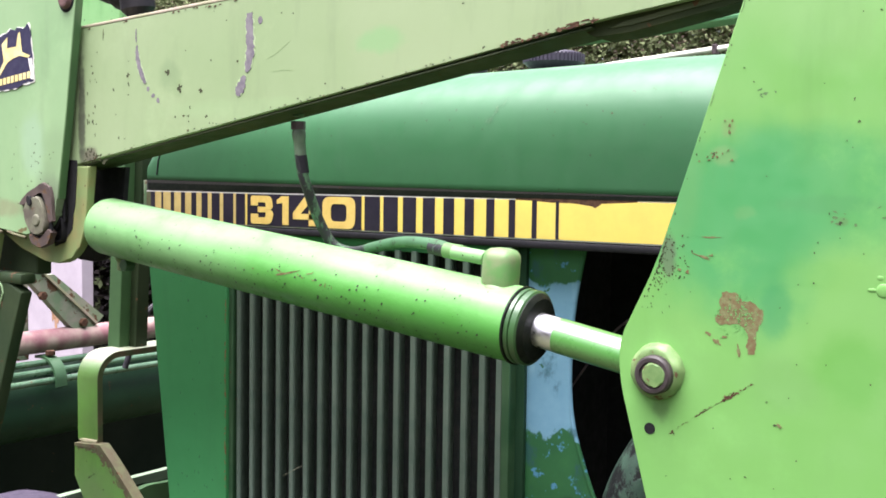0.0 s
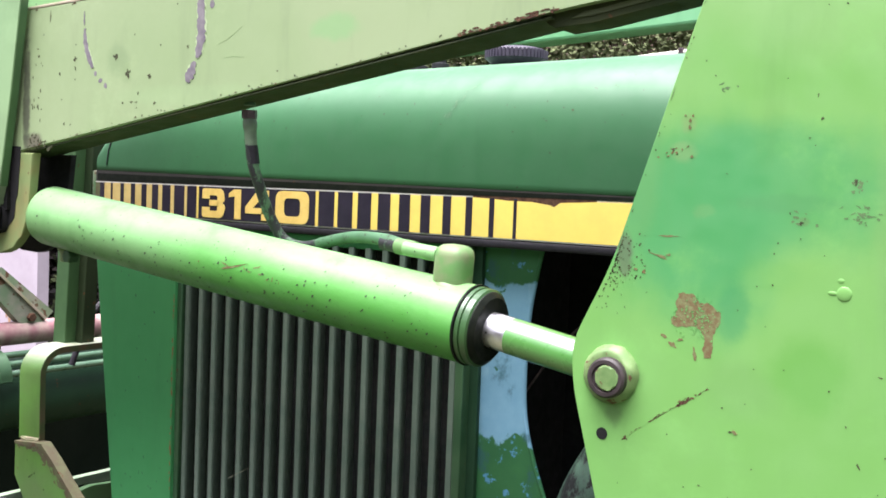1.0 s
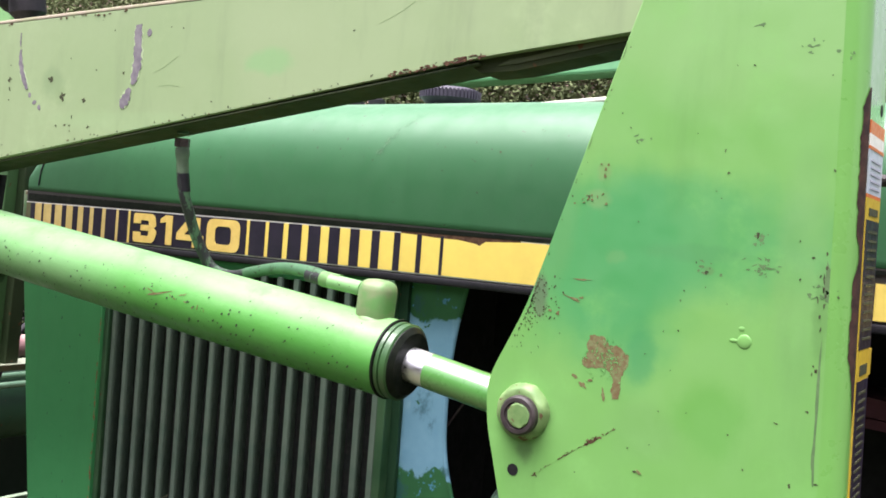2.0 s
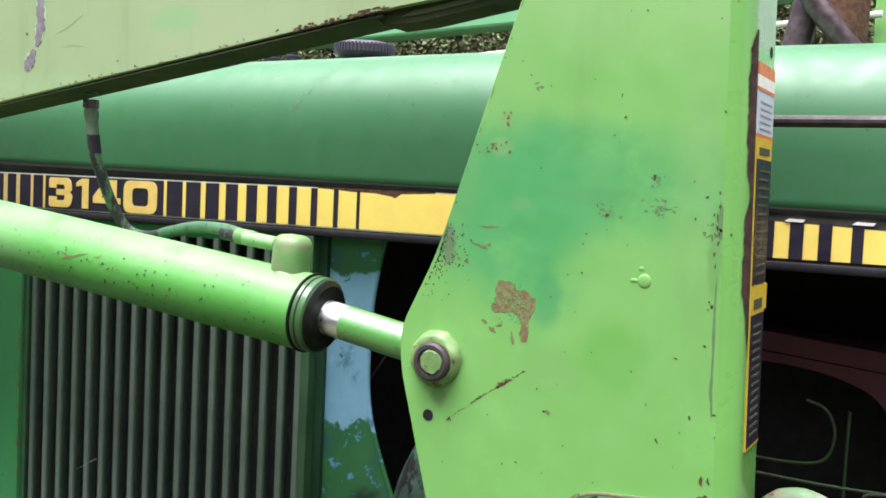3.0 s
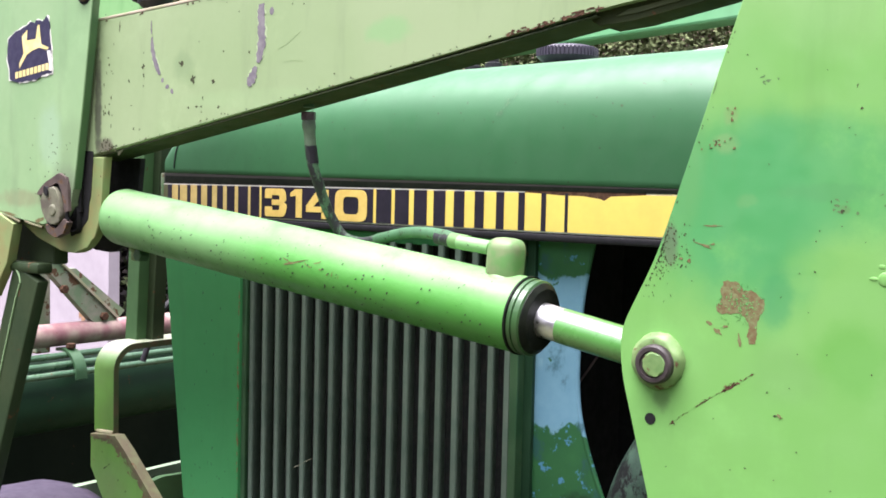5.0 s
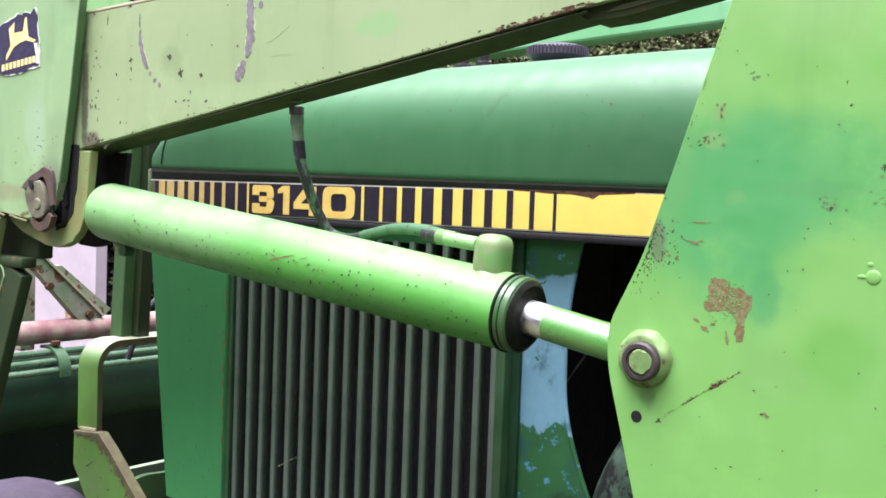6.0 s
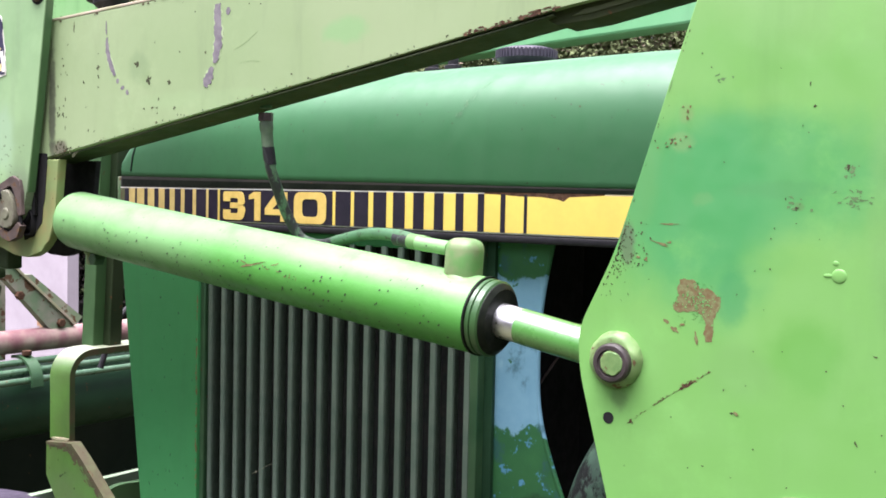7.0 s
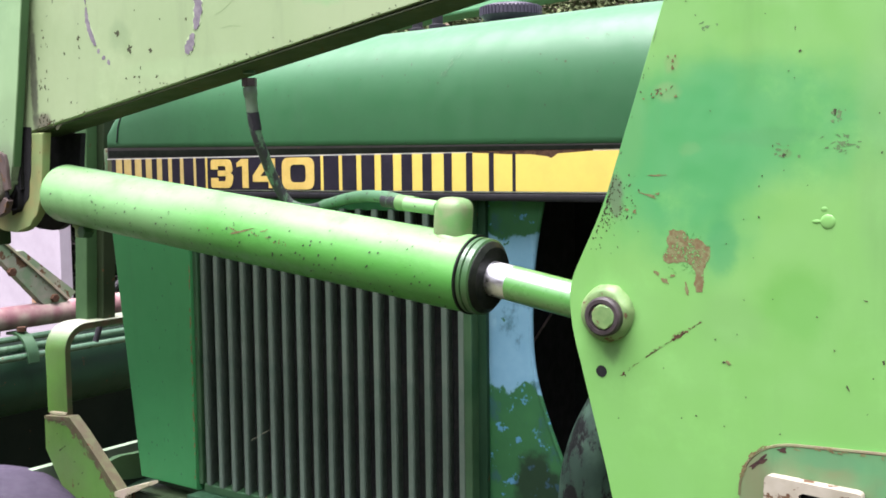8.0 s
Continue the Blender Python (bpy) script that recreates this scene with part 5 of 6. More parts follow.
for i in range(16):
    a = rng.uniform(-0.09, 0.28)
    flake(bm, rng, a, 1.673 + 0.0427 * (a + 0.13) - rng.random() ** 2 * 0.004, rng.uniform(0.001, 0.003), rng.uniform(0.0005, 0.0012), ARM, 0.04, 12, 0.8, 0.0004 + 0.00009 * (i % 9))
tagged(part("edge_rust", bm, M_DARKRUST, arm, "rust along the lower edge"), kind="stuff")

# knee plate with the pin
KNEE = -0.312
# drawn flat first, then set at its full size beside the arm
KNEE_SET = Matrix(((1.0246, 0, 0, -0.0358), (0, 1, 0, 0.025), (0, 0, 1.0246, -0.0346), (0, 0, 0, 1)))


def knee_part(name, bm, material, parent, label="", smooth=30):
    bm.transform(KNEE_SET)
    return part(name, bm, material, parent, label, smooth)


knee_edge = [(-0.031, 1.82), (-0.050, 1.688), (-0.0734, 1.534), (-0.0915, 1.4324), (-0.099, 1.39)]
knee_outline = list(knee_edge)
knee_outline += rounded([(-0.101, 1.372, 0.015), (-0.118, 1.345, 0.02), (-0.155, 1.327, 0.02)], 4)[1:]
knee_outline += [(-0.19, 1.326), (-0.32, 1.341), (-0.48, 1.37), (-0.48, 1.82)]
bm = bmesh.new()
slab(bm, knee_outline, KNEE, KNEE + 0.014, 0.002)
knee = knee_part("knee_plate", bm, M_KNEE, loader, "pale green knee plate of the lift arm with worn paint", 25)
# rim strip in darker green: the side's shade put into its colour
rim = slabbed([(x + 0.0012, z) for x, z in knee_edge] + [(x - 0.001, z) for x, z in knee_edge[::-1]], KNEE + 0.002, KNEE + 0.0145)
knee_part("plate_rim", rim, M_UPRIGHT, knee, "dark green edge of the knee plate")
ear = [(-0.14, 1.4455), (-0.0785, 1.4455), (-0.087, 1.38)]
ear += [(-0.172 + 0.083 * math.cos(a), 1.360 + 0.083 * math.sin(a)) for a in (-radians(k) for k in range(8, 100, 10))]
ear += [(-0.21, 1.279), (-0.282, 1.298), (-0.31, 1.313), (-0.40, 1.35), (-0.40, 1.4455)]
part("clevis_ear", slabbed(ear, ARM - 0.0005, ARM + 0.014, 0.003), M_EAR, knee, "yellowed rounded clevis ear")
# inner ear coloured near-black for the shade it stands in
part("inner_ear", slabbed([(x + 0.01, z) for x, z in ear], -0.200, -0.190), M_VOID, knee, "inner clevis ear, near-black for its shade")
bm = bmesh.new()
slab(bm, [(-0.40, 1.37), (-0.275, 1.325), (-0.296, 1.255), (-0.345, 1.19), (-0.42, 1.19)], -0.318, -0.300, 0.002)
knee_part("knee_leg", bm, M_EAR, knee)
flakes("rust_patch", [(-0.2407, 1.3332, 0.014, 0.004, 0.2, 14, 0.6), (-0.343, 1.3414, 0.03, 0.0022, -0.12, 14, 0.6)], KNEE + 0.025, M_RUST, knee, "rusty weld at the foot of the plate")
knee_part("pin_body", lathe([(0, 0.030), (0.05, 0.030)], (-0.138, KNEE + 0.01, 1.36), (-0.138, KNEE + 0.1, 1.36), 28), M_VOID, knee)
# added black boxes fill the clevis gaps in place of their shade
knee_part("knee_gap_shade", boxed((-0.42, KNEE + 0.0142, 1.352), (-0.098, ARM - 0.026, 1.80)), M_VOID, knee, "near-black box for the shade between knee plate and arm")
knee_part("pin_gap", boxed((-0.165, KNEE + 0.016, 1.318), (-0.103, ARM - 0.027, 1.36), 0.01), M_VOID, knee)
KF = KNEE + 0.025
bm = slabbed(torn([(-0.243, 1.380), (-0.205, 1.404), (-0.172, 1.417), (-0.152, 1.410), (-0.145, 1.388), (-0.142, 1.352), (-0.155, 1.349), (-0.163, 1.385), (-0.176, 1.401), (-0.205, 1.391), (-0.230, 1.376)], rng, 2, 0.07), KF - 0.006, KF, 0.0015)
keeper = part("pin_keeper", bm, M_PINSTEEL, knee, "rust-brown bent keeper over the pin")
# flat patch on the plate: shade of the pin's recess as colour
part("pin_recess", slabbed(rounded([(-0.236, 1.381, 0.01), (-0.186, 1.403, 0.012), (-0.160, 1.384, 0.012), (-0.148, 1.336, 0.01), (-0.180, 1.314, 0.015), (-0.215, 1.324, 0.015), (-0.230, 1.350, 0.01)]), KF - 0.0008, KF + 0.001), M_VOID, knee, "near-black patch for the shaded recess round the pin", 0)
bm = slabbed(rounded([(-0.226, 1.377, 0.008), (-0.187, 1.396, 0.010), (-0.169, 1.377, 0.012), (-0.159, 1.342, 0.010), (-0.180, 1.324, 0.012), (-0.209, 1.333, 0.012), (-0.221, 1.352, 0.010)], 5), KF - 0.009, KF, 0.003)
for v in bm.verts:
    v.co.y += 0.0012 * noise.noise(v.co * 120)
part("pin_head", bm, M_PINHEAD, knee, "oblong pin head with worn grey-green paint")
part("pin_boss", lathe([(0, 0.0105), (0.002, 0.0100), (0.003, 0.008)], (-0.186, KF - 0.0085, 1.352), (-0.186, KF - 0.02, 1.352), 20), M_PINHEAD, knee)
part("pin_lip", slabbed(torn([(-0.214, 1.327), (-0.182, 1.319), (-0.157, 1.338), (-0.148, 1.332), (-0.158, 1.312), (-0.184, 1.304), (-0.208, 1.313)], rng, 2, 0.06), KF - 0.006, KF + 0.006, 0.0015), M_PINSTEEL, knee, "rusty lip under the pin")
part("grease_hole", slabbed([(-0.205 + 0.0055 * math.cos(a) - 0.002 * math.sin(a), 1.385 + 0.0085 * math.sin(a)) for a in (2 * math.pi * k / 16 for k in range(16))], KF - 0.0118, KF - 0.006), M_VOID, knee, "", 0)
# black sheet on the ear paints the shadow behind the pin
part("pin_shadow", slabbed(torn([(-0.178, 1.368), (-0.165, 1.40), (-0.155, 1.455), (-0.112, 1.455), (-0.116, 1.39), (-0.126, 1.338), (-0.148, 1.314), (-0.176, 1.306), (-0.182, 1.35)], rng, 2, 0.06), ARM - 0.0016, ARM), M_VOID, knee, "black patch for the shadow behind the pin", 0)
for run in ([(-0.44, KF + 0.002, 1.350), (-0.358, KF + 0.001, 1.338), (-0.333, KF, 1.334), (-0.306, KF + 0.001, 1.327)], [(-0.289, KF + 0.001, 1.329), (-0.265, KF, 1.3245), (-0.232, KF + 0.001, 1.320)]):
    bead = smooth_line(run, 8)
    bm = tubed(bead, [0.0026 + 0.0008 * noise.noise((0.9 * i, 2.0, 5.0)) for i in range(len(bead))], 8)
    part("weld_bead", bm, M_SIDE, knee, "rough painted weld bead")
bm = bmesh.new()
for _ in range(40):
    a, b = rng.gauss(-0.14, 0.05), rng.gauss(1.44, 0.035)
    if -0.3 < a < -0.09 and b < 1.60:
        flake(bm, rng, a, b, rng.uniform(0.0004, 0.0014), rng.uniform(0.0004, 0.0016), KNEE, rng.uniform(-1, 1), 7, 0.5)
tagged(knee_part("paint_chip", bm, M_CHIP, knee, "small dark chips in the paint"), kind="stuff")
part("upper_pin", lathe([(0, 0.0165), (0.003, 0.0165), (0.005, 0.0150), (0.0085, 0.0130), (0.0095, 0.0100)], (-0.107, KF + 0.001, 1.7215), (-0.107, KF - 0.02, 1.7215), 24), M_RUSTPIN, knee, "rusty pin head on the knee plate")
part("pin_washer", lathe([(0, 0.021), (0.0015, 0.021), (0.002, 0.019)], (-0.107, KF + 0.001, 1.7215), (-0.107, KF - 0.02, 1.7215), 24), M_VOID, knee, "dark greasy washer")
# maker's badge, kept plain
bz = KNEE + 0.025 - 0.0005
badge_outline = [(-0.282, 1.679), (-0.271, 1.686), (-0.255, 1.682), (-0.25, 1.687), (-0.23, 1.683), (-0.216, 1.692), (-0.211, 1.686), (-0.205, 1.652), (-0.202, 1.623), (-0.199, 1.589), (-0.231, 1.586), (-0.256, 1.579), (-0.278, 1.578), (-0.305, 1.577), (-0.34, 1.583), (-0.345, 1.659), (-0.322, 1.671)]
badge = part("badge", slabbed(torn(badge_outline, rng, 2, 0.10), bz - 0.0008, bz + 0.0005), M_WHITE, loader, "torn dark sticker badge with a yellow shape", 0)
inset = [(-0.256 + (x - -0.256) * 0.96, 1.632 + (z - 1.631) * 0.965) for x, z in badge_outline]
part("badge_field", slabbed(torn(inset, rng, 2, 0.10), bz - 0.0014, bz), M_NAVY, badge, "", 0)
part("badge_shape", slabbed([(-0.278, 1.671), (-0.28, 1.652), (-0.251, 1.653), (-0.245, 1.676), (-0.24, 1.677), (-0.234, 1.643), (-0.21, 1.635), (-0.217, 1.632), (-0.241, 1.637), (-0.262, 1.633), (-0.279, 1.627), (-0.304, 1.604), (-0.304, 1.613), (-0.29, 1.63), (-0.296, 1.66)], bz - 0.0019, bz), M_BADGEYELLOW, badge, "", 0)
part("torn_strip", slabbed(torn([(-0.215, 1.631), (-0.205, 1.631), (-0.201, 1.594), (-0.209, 1.597)], rng, 2, 0.12), bz - 0.0021, bz), M_WHITE, badge, "white strip where the sticker is torn", 0)
for k in range(9):
    x, z = -0.211 - 0.0122 * k - 0.004, 1.6025 - 0.00130 * k
    part("text_bar", slabbed([(x - 0.0046, z - 0.0062), (x + 0.0044, z - 0.0054), (x + 0.0044, z + 0.0062), (x - 0.0046, z + 0.0054)], bz - 0.0020, bz), M_BADGEYELLOW, badge, "", 0)

# front arm running down to the bucket
bm = bmesh.new()
m = Matrix.Translation((-0.296, -0.268, 1.235)) @ Matrix.Rotation(radians(21.5), 4, "Y")
box(bm, (-0.046, -0.012, -0.75), (0.040, 0.012, 0.0), 0.004, m)
lower = part("front_arm", bm, M_LOWERARM, loader, "dark green lower arm reaching down to the bucket")
# thin pale tube draws the light caught on the arm's edge
part("arm_edge_light", tubed([(-0.334, -0.281, 1.246), (-0.318, -0.281, 1.228), (-0.315, -0.281, 1.216), (-0.330, -0.281, 1.186), (-0.372, -0.281, 1.075), (-0.45, -0.281, 0.87)], 0.0016, 8), M_KNEE, lower, "pale line for the lit edge of the lower arm")
part("arm_collar", boxed((-0.350, -0.283, 1.234), (-0.256, -0.250, 1.254), 0.006), M_LOWERARM, lower)
part("arm_web", boxed((-0.42, -0.245, 1.25), (-0.262, -0.215, 1.36), 0.004), M_LOWERARM, lower)

# hydraulic cylinder
A, B = Vector((-0.088, -0.232, 1.3460)), Vector((0.780, -0.232, 1.2455))
D = (B - A).normalized()
L = (B - A).length
R0 = 0.0485
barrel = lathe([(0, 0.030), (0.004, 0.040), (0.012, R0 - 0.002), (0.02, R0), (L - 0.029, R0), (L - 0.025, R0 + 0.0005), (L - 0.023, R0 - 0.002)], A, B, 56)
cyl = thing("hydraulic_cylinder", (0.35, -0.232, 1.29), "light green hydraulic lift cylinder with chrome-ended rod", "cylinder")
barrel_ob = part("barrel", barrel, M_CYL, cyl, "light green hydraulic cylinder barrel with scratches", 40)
part("seal_ring", lathe([(0, R0 - 0.003), (0.0006, R0 + 0.0015), (0.0032, R0 + 0.0015), (0.004, R0 - 0.003)], A + D * (L - 0.026), B, 48), M_OIL, cyl, "black seal ring")
part("gland_nut", lathe([(0, R0 - 0.003), (0.001, R0 - 0.0005), (0.006, R0 - 0.0005), (0.0068, R0 - 0.003), (0.0076, R0 - 0.003), (0.0084, R0 - 0.001), (0.016, R0 - 0.001), (0.018, R0 - 0.004)], A + D * (L - 0.0225), B, 48), M_GLAND, cyl, "dark green grooved gland nut")
part("gland_face", lathe([(0, R0 - 0.003), (0.003, R0 - 0.004), (0.008, R0 - 0.010), (0.0085, 0.024)], A + D * (L - 0.0065), B, 48), M_OIL, cyl, "dark oily gland face")
P = Vector((px, -0.232, pz))
E2 = (P - B).normalized()
part("chrome_rod", lathe([(0, 0.0215), (0.034, 0.0215)], B, P, 36), M_CHROME, cyl, "bare chrome end of the rod")
part("rod", lathe([(0.030, 0.0218), (0.30, 0.0218)], B, P + E2 * 0.2, 36), M_ROD, cyl, "piston rod painted over in green")
bm = bmesh.new()
m = Matrix.Translation((0.722, -0.232, 1.298)) @ Matrix.Rotation(radians(4), 4, "Y")
box(bm, (-0.0215, -0.021, -0.015), (0.0225, 0.021, 0.046), 0.014, m, 4)
tube(bm, [(0.722, -0.232, 1.280), (0.722, -0.232, 1.296), (0.722, -0.232, 1.302)], [0.029, 0.025, 0.016], 20)
port = part("port_block", bm, M_PORT, cyl, "rounded port block welded on the barrel", 50)
bm = bmesh.new()
tube(bm, [(0.700, -0.232, 1.330), (0.650, -0.232, 1.335)], 0.0095, 14)
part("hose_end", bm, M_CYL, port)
lower_port = part("lower_port", lathe([(0, 0.013), (0.016, 0.013), (0.018, 0.011), (0.020, 0.009), (0.034, 0.009), (0.035, 0.007)], (-0.040, -0.228, 1.305), (-0.042, -0.228, 1.25), 14), M_PORT, cyl, "small pale port under the barrel")
part("port_nut", slabbed(hexagon((-0.024, 1.280), 0.011), -0.240, -0.222, 0.002), M_PIPE, lower_port, "dark hexagon nut")
part("base_eye", lathe([(0, 0.036), (0.05, 0.036)], (-0.135, -0.257, 1.345), (-0.135, -0.20, 1.345), 28), M_DARKARM, cyl)
bm = bmesh.new()


def barrel_point(s, angle, lift=0.0005):
    side = Vector((0, -1, 0))
    up = Vector((0, 0, 1))
    up = (up - D * up.dot(D)).normalized()
    return A + D * s + (R0 + lift) * (math.cos(angle) * side + math.sin(angle) * up)


for _ in range(150):
    s, ang, r = rng.uniform(0.02, L - 0.03), rng.gauss(-0.25, 0.5), rng.uniform(0.0004, 0.0016)
    ring_pts = [bm.verts.new(barrel_point(s + r * math.cos(a) * rng.uniform(0.5, 1.5) + 0.7 * r * math.sin(a), ang + 1.3 * r / R0 * math.sin(a) * rng.uniform(0.5, 1.3))) for a in (2 * math.pi * k / 7 for k in range(7))]
    bm.faces.new(ring_pts)
tagged(part("paint_chip", bm, M_GREASE, barrel_ob, "small dark chips in the paint", 0), kind="stuff")
for x, z, ln, wd, turn in ((0.398, 1.2955, 0.025, 0.0013, 0.22), (0.385, 1.2935, 0.012, 0.0014, 0.20), (0.380, 1.2975, 0.011, 0.0008, -0.35), (0.417, 1.294, 0.003, 0.0009, -0.7), (0.4255, 1.2905, 0.003, 0.0010, -0.5), (0.436, 1.2965, 0.005, 0.0008, 0.2), (0.442, 1.298, 0.004, 0.0008, 0.6), (0.446, 1.288, 0.004, 0.0008, -0.3), (0.460, 1.282, 0.0018, 0.0013, 0.3), (0.469, 1.284, 0.0035, 0.0007, 1.4), (0.469, 1.281, 0.0014, 0.0012, 0.0), (0.481, 1.280, 0.003, 0.0006, 1.5), (0.329, 1.298, 0.0018, 0.0012, 0.8)):
    bm = bmesh.new()
    quad = []
    for u, v in ((-1, 0), (-0.3, -1), (0.4, -0.6), (1, 0), (0.2, 0.9), (-0.5, 0.7)):
        a, b = x + u * ln * math.cos(turn) - v * wd * math.sin(turn), z + u * ln * math.sin(turn) + v * wd * math.cos(turn)
        along = (a - A.x) / D.x
        quad.append(barrel_point(along, math.asin(max(-1, min(1, (b - (A + D * along).z) / R0)))))
    bm.faces.new([bm.verts.new(p) for p in quad])
    part("scratch", bm, M_RUST, barrel_ob, "brown scratch on the barrel", 0)

# hose from the arm to the port
pts = [(0.364, -0.225, 1.508), (0.367, -0.225, 1.472), (0.370, -0.225, 1.45), (0.3735, -0.222, 1.429), (0.376, -0.214, 1.407), (0.378, -0.204, 1.383), (0.383, -0.192, 1.356), (0.396, -0.180, 1.330), (0.425, -0.171, 1.322), (0.465, -0.172, 1.330), (0.50, -0.180, 1.337), (0.54, -0.196, 1.342), (0.58, -0.212, 1.3435), (0.62, -0.223, 1.3415), (0.66, -0.230, 1.333)]
path = smooth_line(pts, 8)
hose2 = thing("hydraulic_hose", (0.45, -0.22, 1.33), "thin hydraulic hose with flaking green paint", "hose")
split = next(i for i, p in enumerate(path) if p.x > 0.45)
part("painted_stretch", tubed(path[split:], 0.0083, 14), M_PAINTEDHOSE, hose2, "stretch of hose painted over in green")
part("hose", tubed(path[:split + 1], 0.0078, 14), M_HOSE, hose2, "thin hydraulic hose with flaking green paint")
part("hose_nut", slabbed(hexagon((0.364, -0.225), 0.0112), 1.500, 1.512, 0.001, axis="z"), M_STEEL, hose2, "rusty hexagon nut", 25)
part("hose_neck", lathe([(0, 0.0085), (0.016, 0.0085)], (0.3635, -0.225, 1.535), (0.364, -0.225, 1.50), 14), M_PIPE, hose2)
part("hose_fitting", lathe([(0, 0.0085), (0.003, 0.0100), (0.012, 0.0100), (0.016, 0.0086), (0.036, 0.0086), (0.039, 0.0080)], (0.3645, -0.225, 1.500), (0.3695, -0.2245, 1.455), 16), M_FITTING, hose2, "crimped hose fitting with flaked paint", 40)
part("hose_sleeve", lathe([(0, 0.0085), (0.026, 0.0085)], (0.3695, -0.2245, 1.462), (0.3735, -0.2225, 1.432), 16), M_BLACK, hose2, "bare black stretch of hose")
part("hose_end", tubed([(0.634, -0.2265, 1.3365), (0.664, -0.230, 1.334)], 0.0105, 14), M_PORT, hose2)
part("hose_sleeve", tubed([(0.606, -0.2205, 1.3390), (0.634, -0.2262, 1.3367)], 0.0097, 14), M_HOSE, hose2)

# cross tube with its pipes and clamp, in front of the radiator
tube_ob = part("cross_tube", tubed([(-1.0, -0.22, 0.845), (-1.0, 0.85, 0.845)], 0.095, 40), M_TUBE, loader, "dark green cross tube between the arms")
for i, (x, z) in enumerate(((-0.93, 0.957), (-0.905, 0.938), (-0.892, 0.916))):
    bm = bmesh.new()
    tube(bm, [(x, -0.2, z), (x, 0.8, z)], 0.0085, 12)
    part("hydraulic_pipe", bm, M_GLOSSPIPE, tube_ob, "green steel hydraulic pipe")
bm = bmesh.new()
arc = smooth_line([(-0.97, 0, 0.972), (-0.93, 0, 0.972), (-0.898, 0, 0.957), (-0.880, 0, 0.93), (-0.876, 0, 0.90)], 4)
under = [Vector((-1.0, 0, 0.845)) + (p - Vector((-1.0, 0, 0.845))) * (1 - 0.008 / (p - Vector((-1.0, 0, 0.845))).length) for p in arc]
slab(bm, [(p.x, p.z) for p in arc] + [(p.x, p.z) for p in under[::-1]], 0.203, 0.234)
clamp = part("pipe_clamp", bm, M_PIPE, tube_ob, "bent strap clamp over the pipes", 60)
bm = bmesh.new()
slab(bm, hexagon((-0.925, 0.218), 0.012), 0.974, 0.986, 0.002, axis="z")
part("clamp_bolt", bm, M_DARKRUST, clamp, "rusty hexagon bolt")

# radiator guard of bent flat bar
bm = bmesh.new()
line = [(0.60, 1.063), (0.06, 1.063)] + [(0.03 - 0.055 * math.sin(a), 1.008 + 0.055 * math.cos(a)) for a in (math.pi / 2 * k / 8 for k in range(9))] + [(-0.025, 0.875)]
thick = 0.012
inner_line = [(0.60, 1.063 - thick), (0.06, 1.063 - thick)] + [(0.03 - (0.055 - thick) * math.sin(a), 1.008 + (0.055 - thick) * math.cos(a)) for a in (math.pi / 2 * k / 8 for k in range(9))] + [(-0.025 + thick, 0.875)]
slab(bm, line + inner_line[::-1], -0.462, -0.394, 0.0015, axis="x")
guard = thing("radiator_guard", (-0.44, 0.0, 0.5), "worn green flat-bar guard before the radiator", "guard")
part("strap", bm, M_GUARD, guard, "bent flat-bar radiator guard with worn edges", 30)
bm = bmesh.new()
slab(bm, [(y, z + 0.0003) for y, z in line] + [(y, z - 0.0003) for y, z in inner_line[::-1]], -0.3942, -0.3930, axis="x")
part("worn_side", bm, M_STRAPSIDE, guard, "brown rubbed side of the flat bar", 30)
bm = bmesh.new()
band = [Vector(p) for p in ((-0.445, 0.866), (-0.370, 0.873), (-0.334, 0.847), (-0.206, 0.735), (-0.130, 0.666))]
for k in range(110):
    i = rng.choice((0, 1, 1, 2, 2, 2, 2, 3))
    p, d = band[i].lerp(band[i + 1], rng.random()), (band[i + 1] - band[i]).normalized()
    p = p - Vector((-d.y, d.x)) * rng.random() ** 2 * 0.014
    flake(bm, rng, p.x, p.y, rng.uniform(0.003, 0.010), rng.uniform(0.001, 0.004), -0.040, math.atan2(d.y, d.x), 12, 0.8, 0.0002 + 0.00004 * (k % 11))
tagged(part("rust_band", bm, M_SIDE, guard, "ragged rusty band along the bracket edge", 0), kind="stuff")
bm = bmesh.new()
for a, b in ((-0.395, 0.812), (-0.402, 0.808), (-0.386, 0.817), (-0.355, 0.79), (-0.33, 0.77), (-0.30, 0.72), (-0.41, 0.84), (-0.345, 0.745)):
    flake(bm, rng, a, b, rng.uniform(0.001, 0.004), rng.uniform(0.0006, 0.0014), -0.040, 0.6, 12, 0.8, 0.0006)
tagged(part("paint_chip", bm, M_CHIP, guard, "small dark chips in the paint", 0), kind="stuff")
bm = bmesh.new()
tube(bm, [(-0.462, -0.020, 0.876), (-0.43, -0.026, 0.876), (-0.394, -0.024, 0.879)], [0.004, 0.006, 0.005], 8)
part("weld_bead", bm, M_WORN, guard, "rough weld between strap and bracket")
bm = bmesh.new()
slab(bm, rounded([(-0.475, 1.06, 0), (-0.435, 1.06, 0), (-0.405, 1.56, 0), (-0.445, 1.56, 0)]), 0.06, 0.10, 0.002)
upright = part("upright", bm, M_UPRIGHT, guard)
# added dark green strip along the upright's right side
part("dark_strip", slabbed([(-0.436, 1.06), (-0.412, 1.06), (-0.381, 1.56), (-0.406, 1.56)], 0.085, 0.115, 0.002), M_LOWERARM, upright, "dark strip added beside the upright")
bm = bmesh.new()
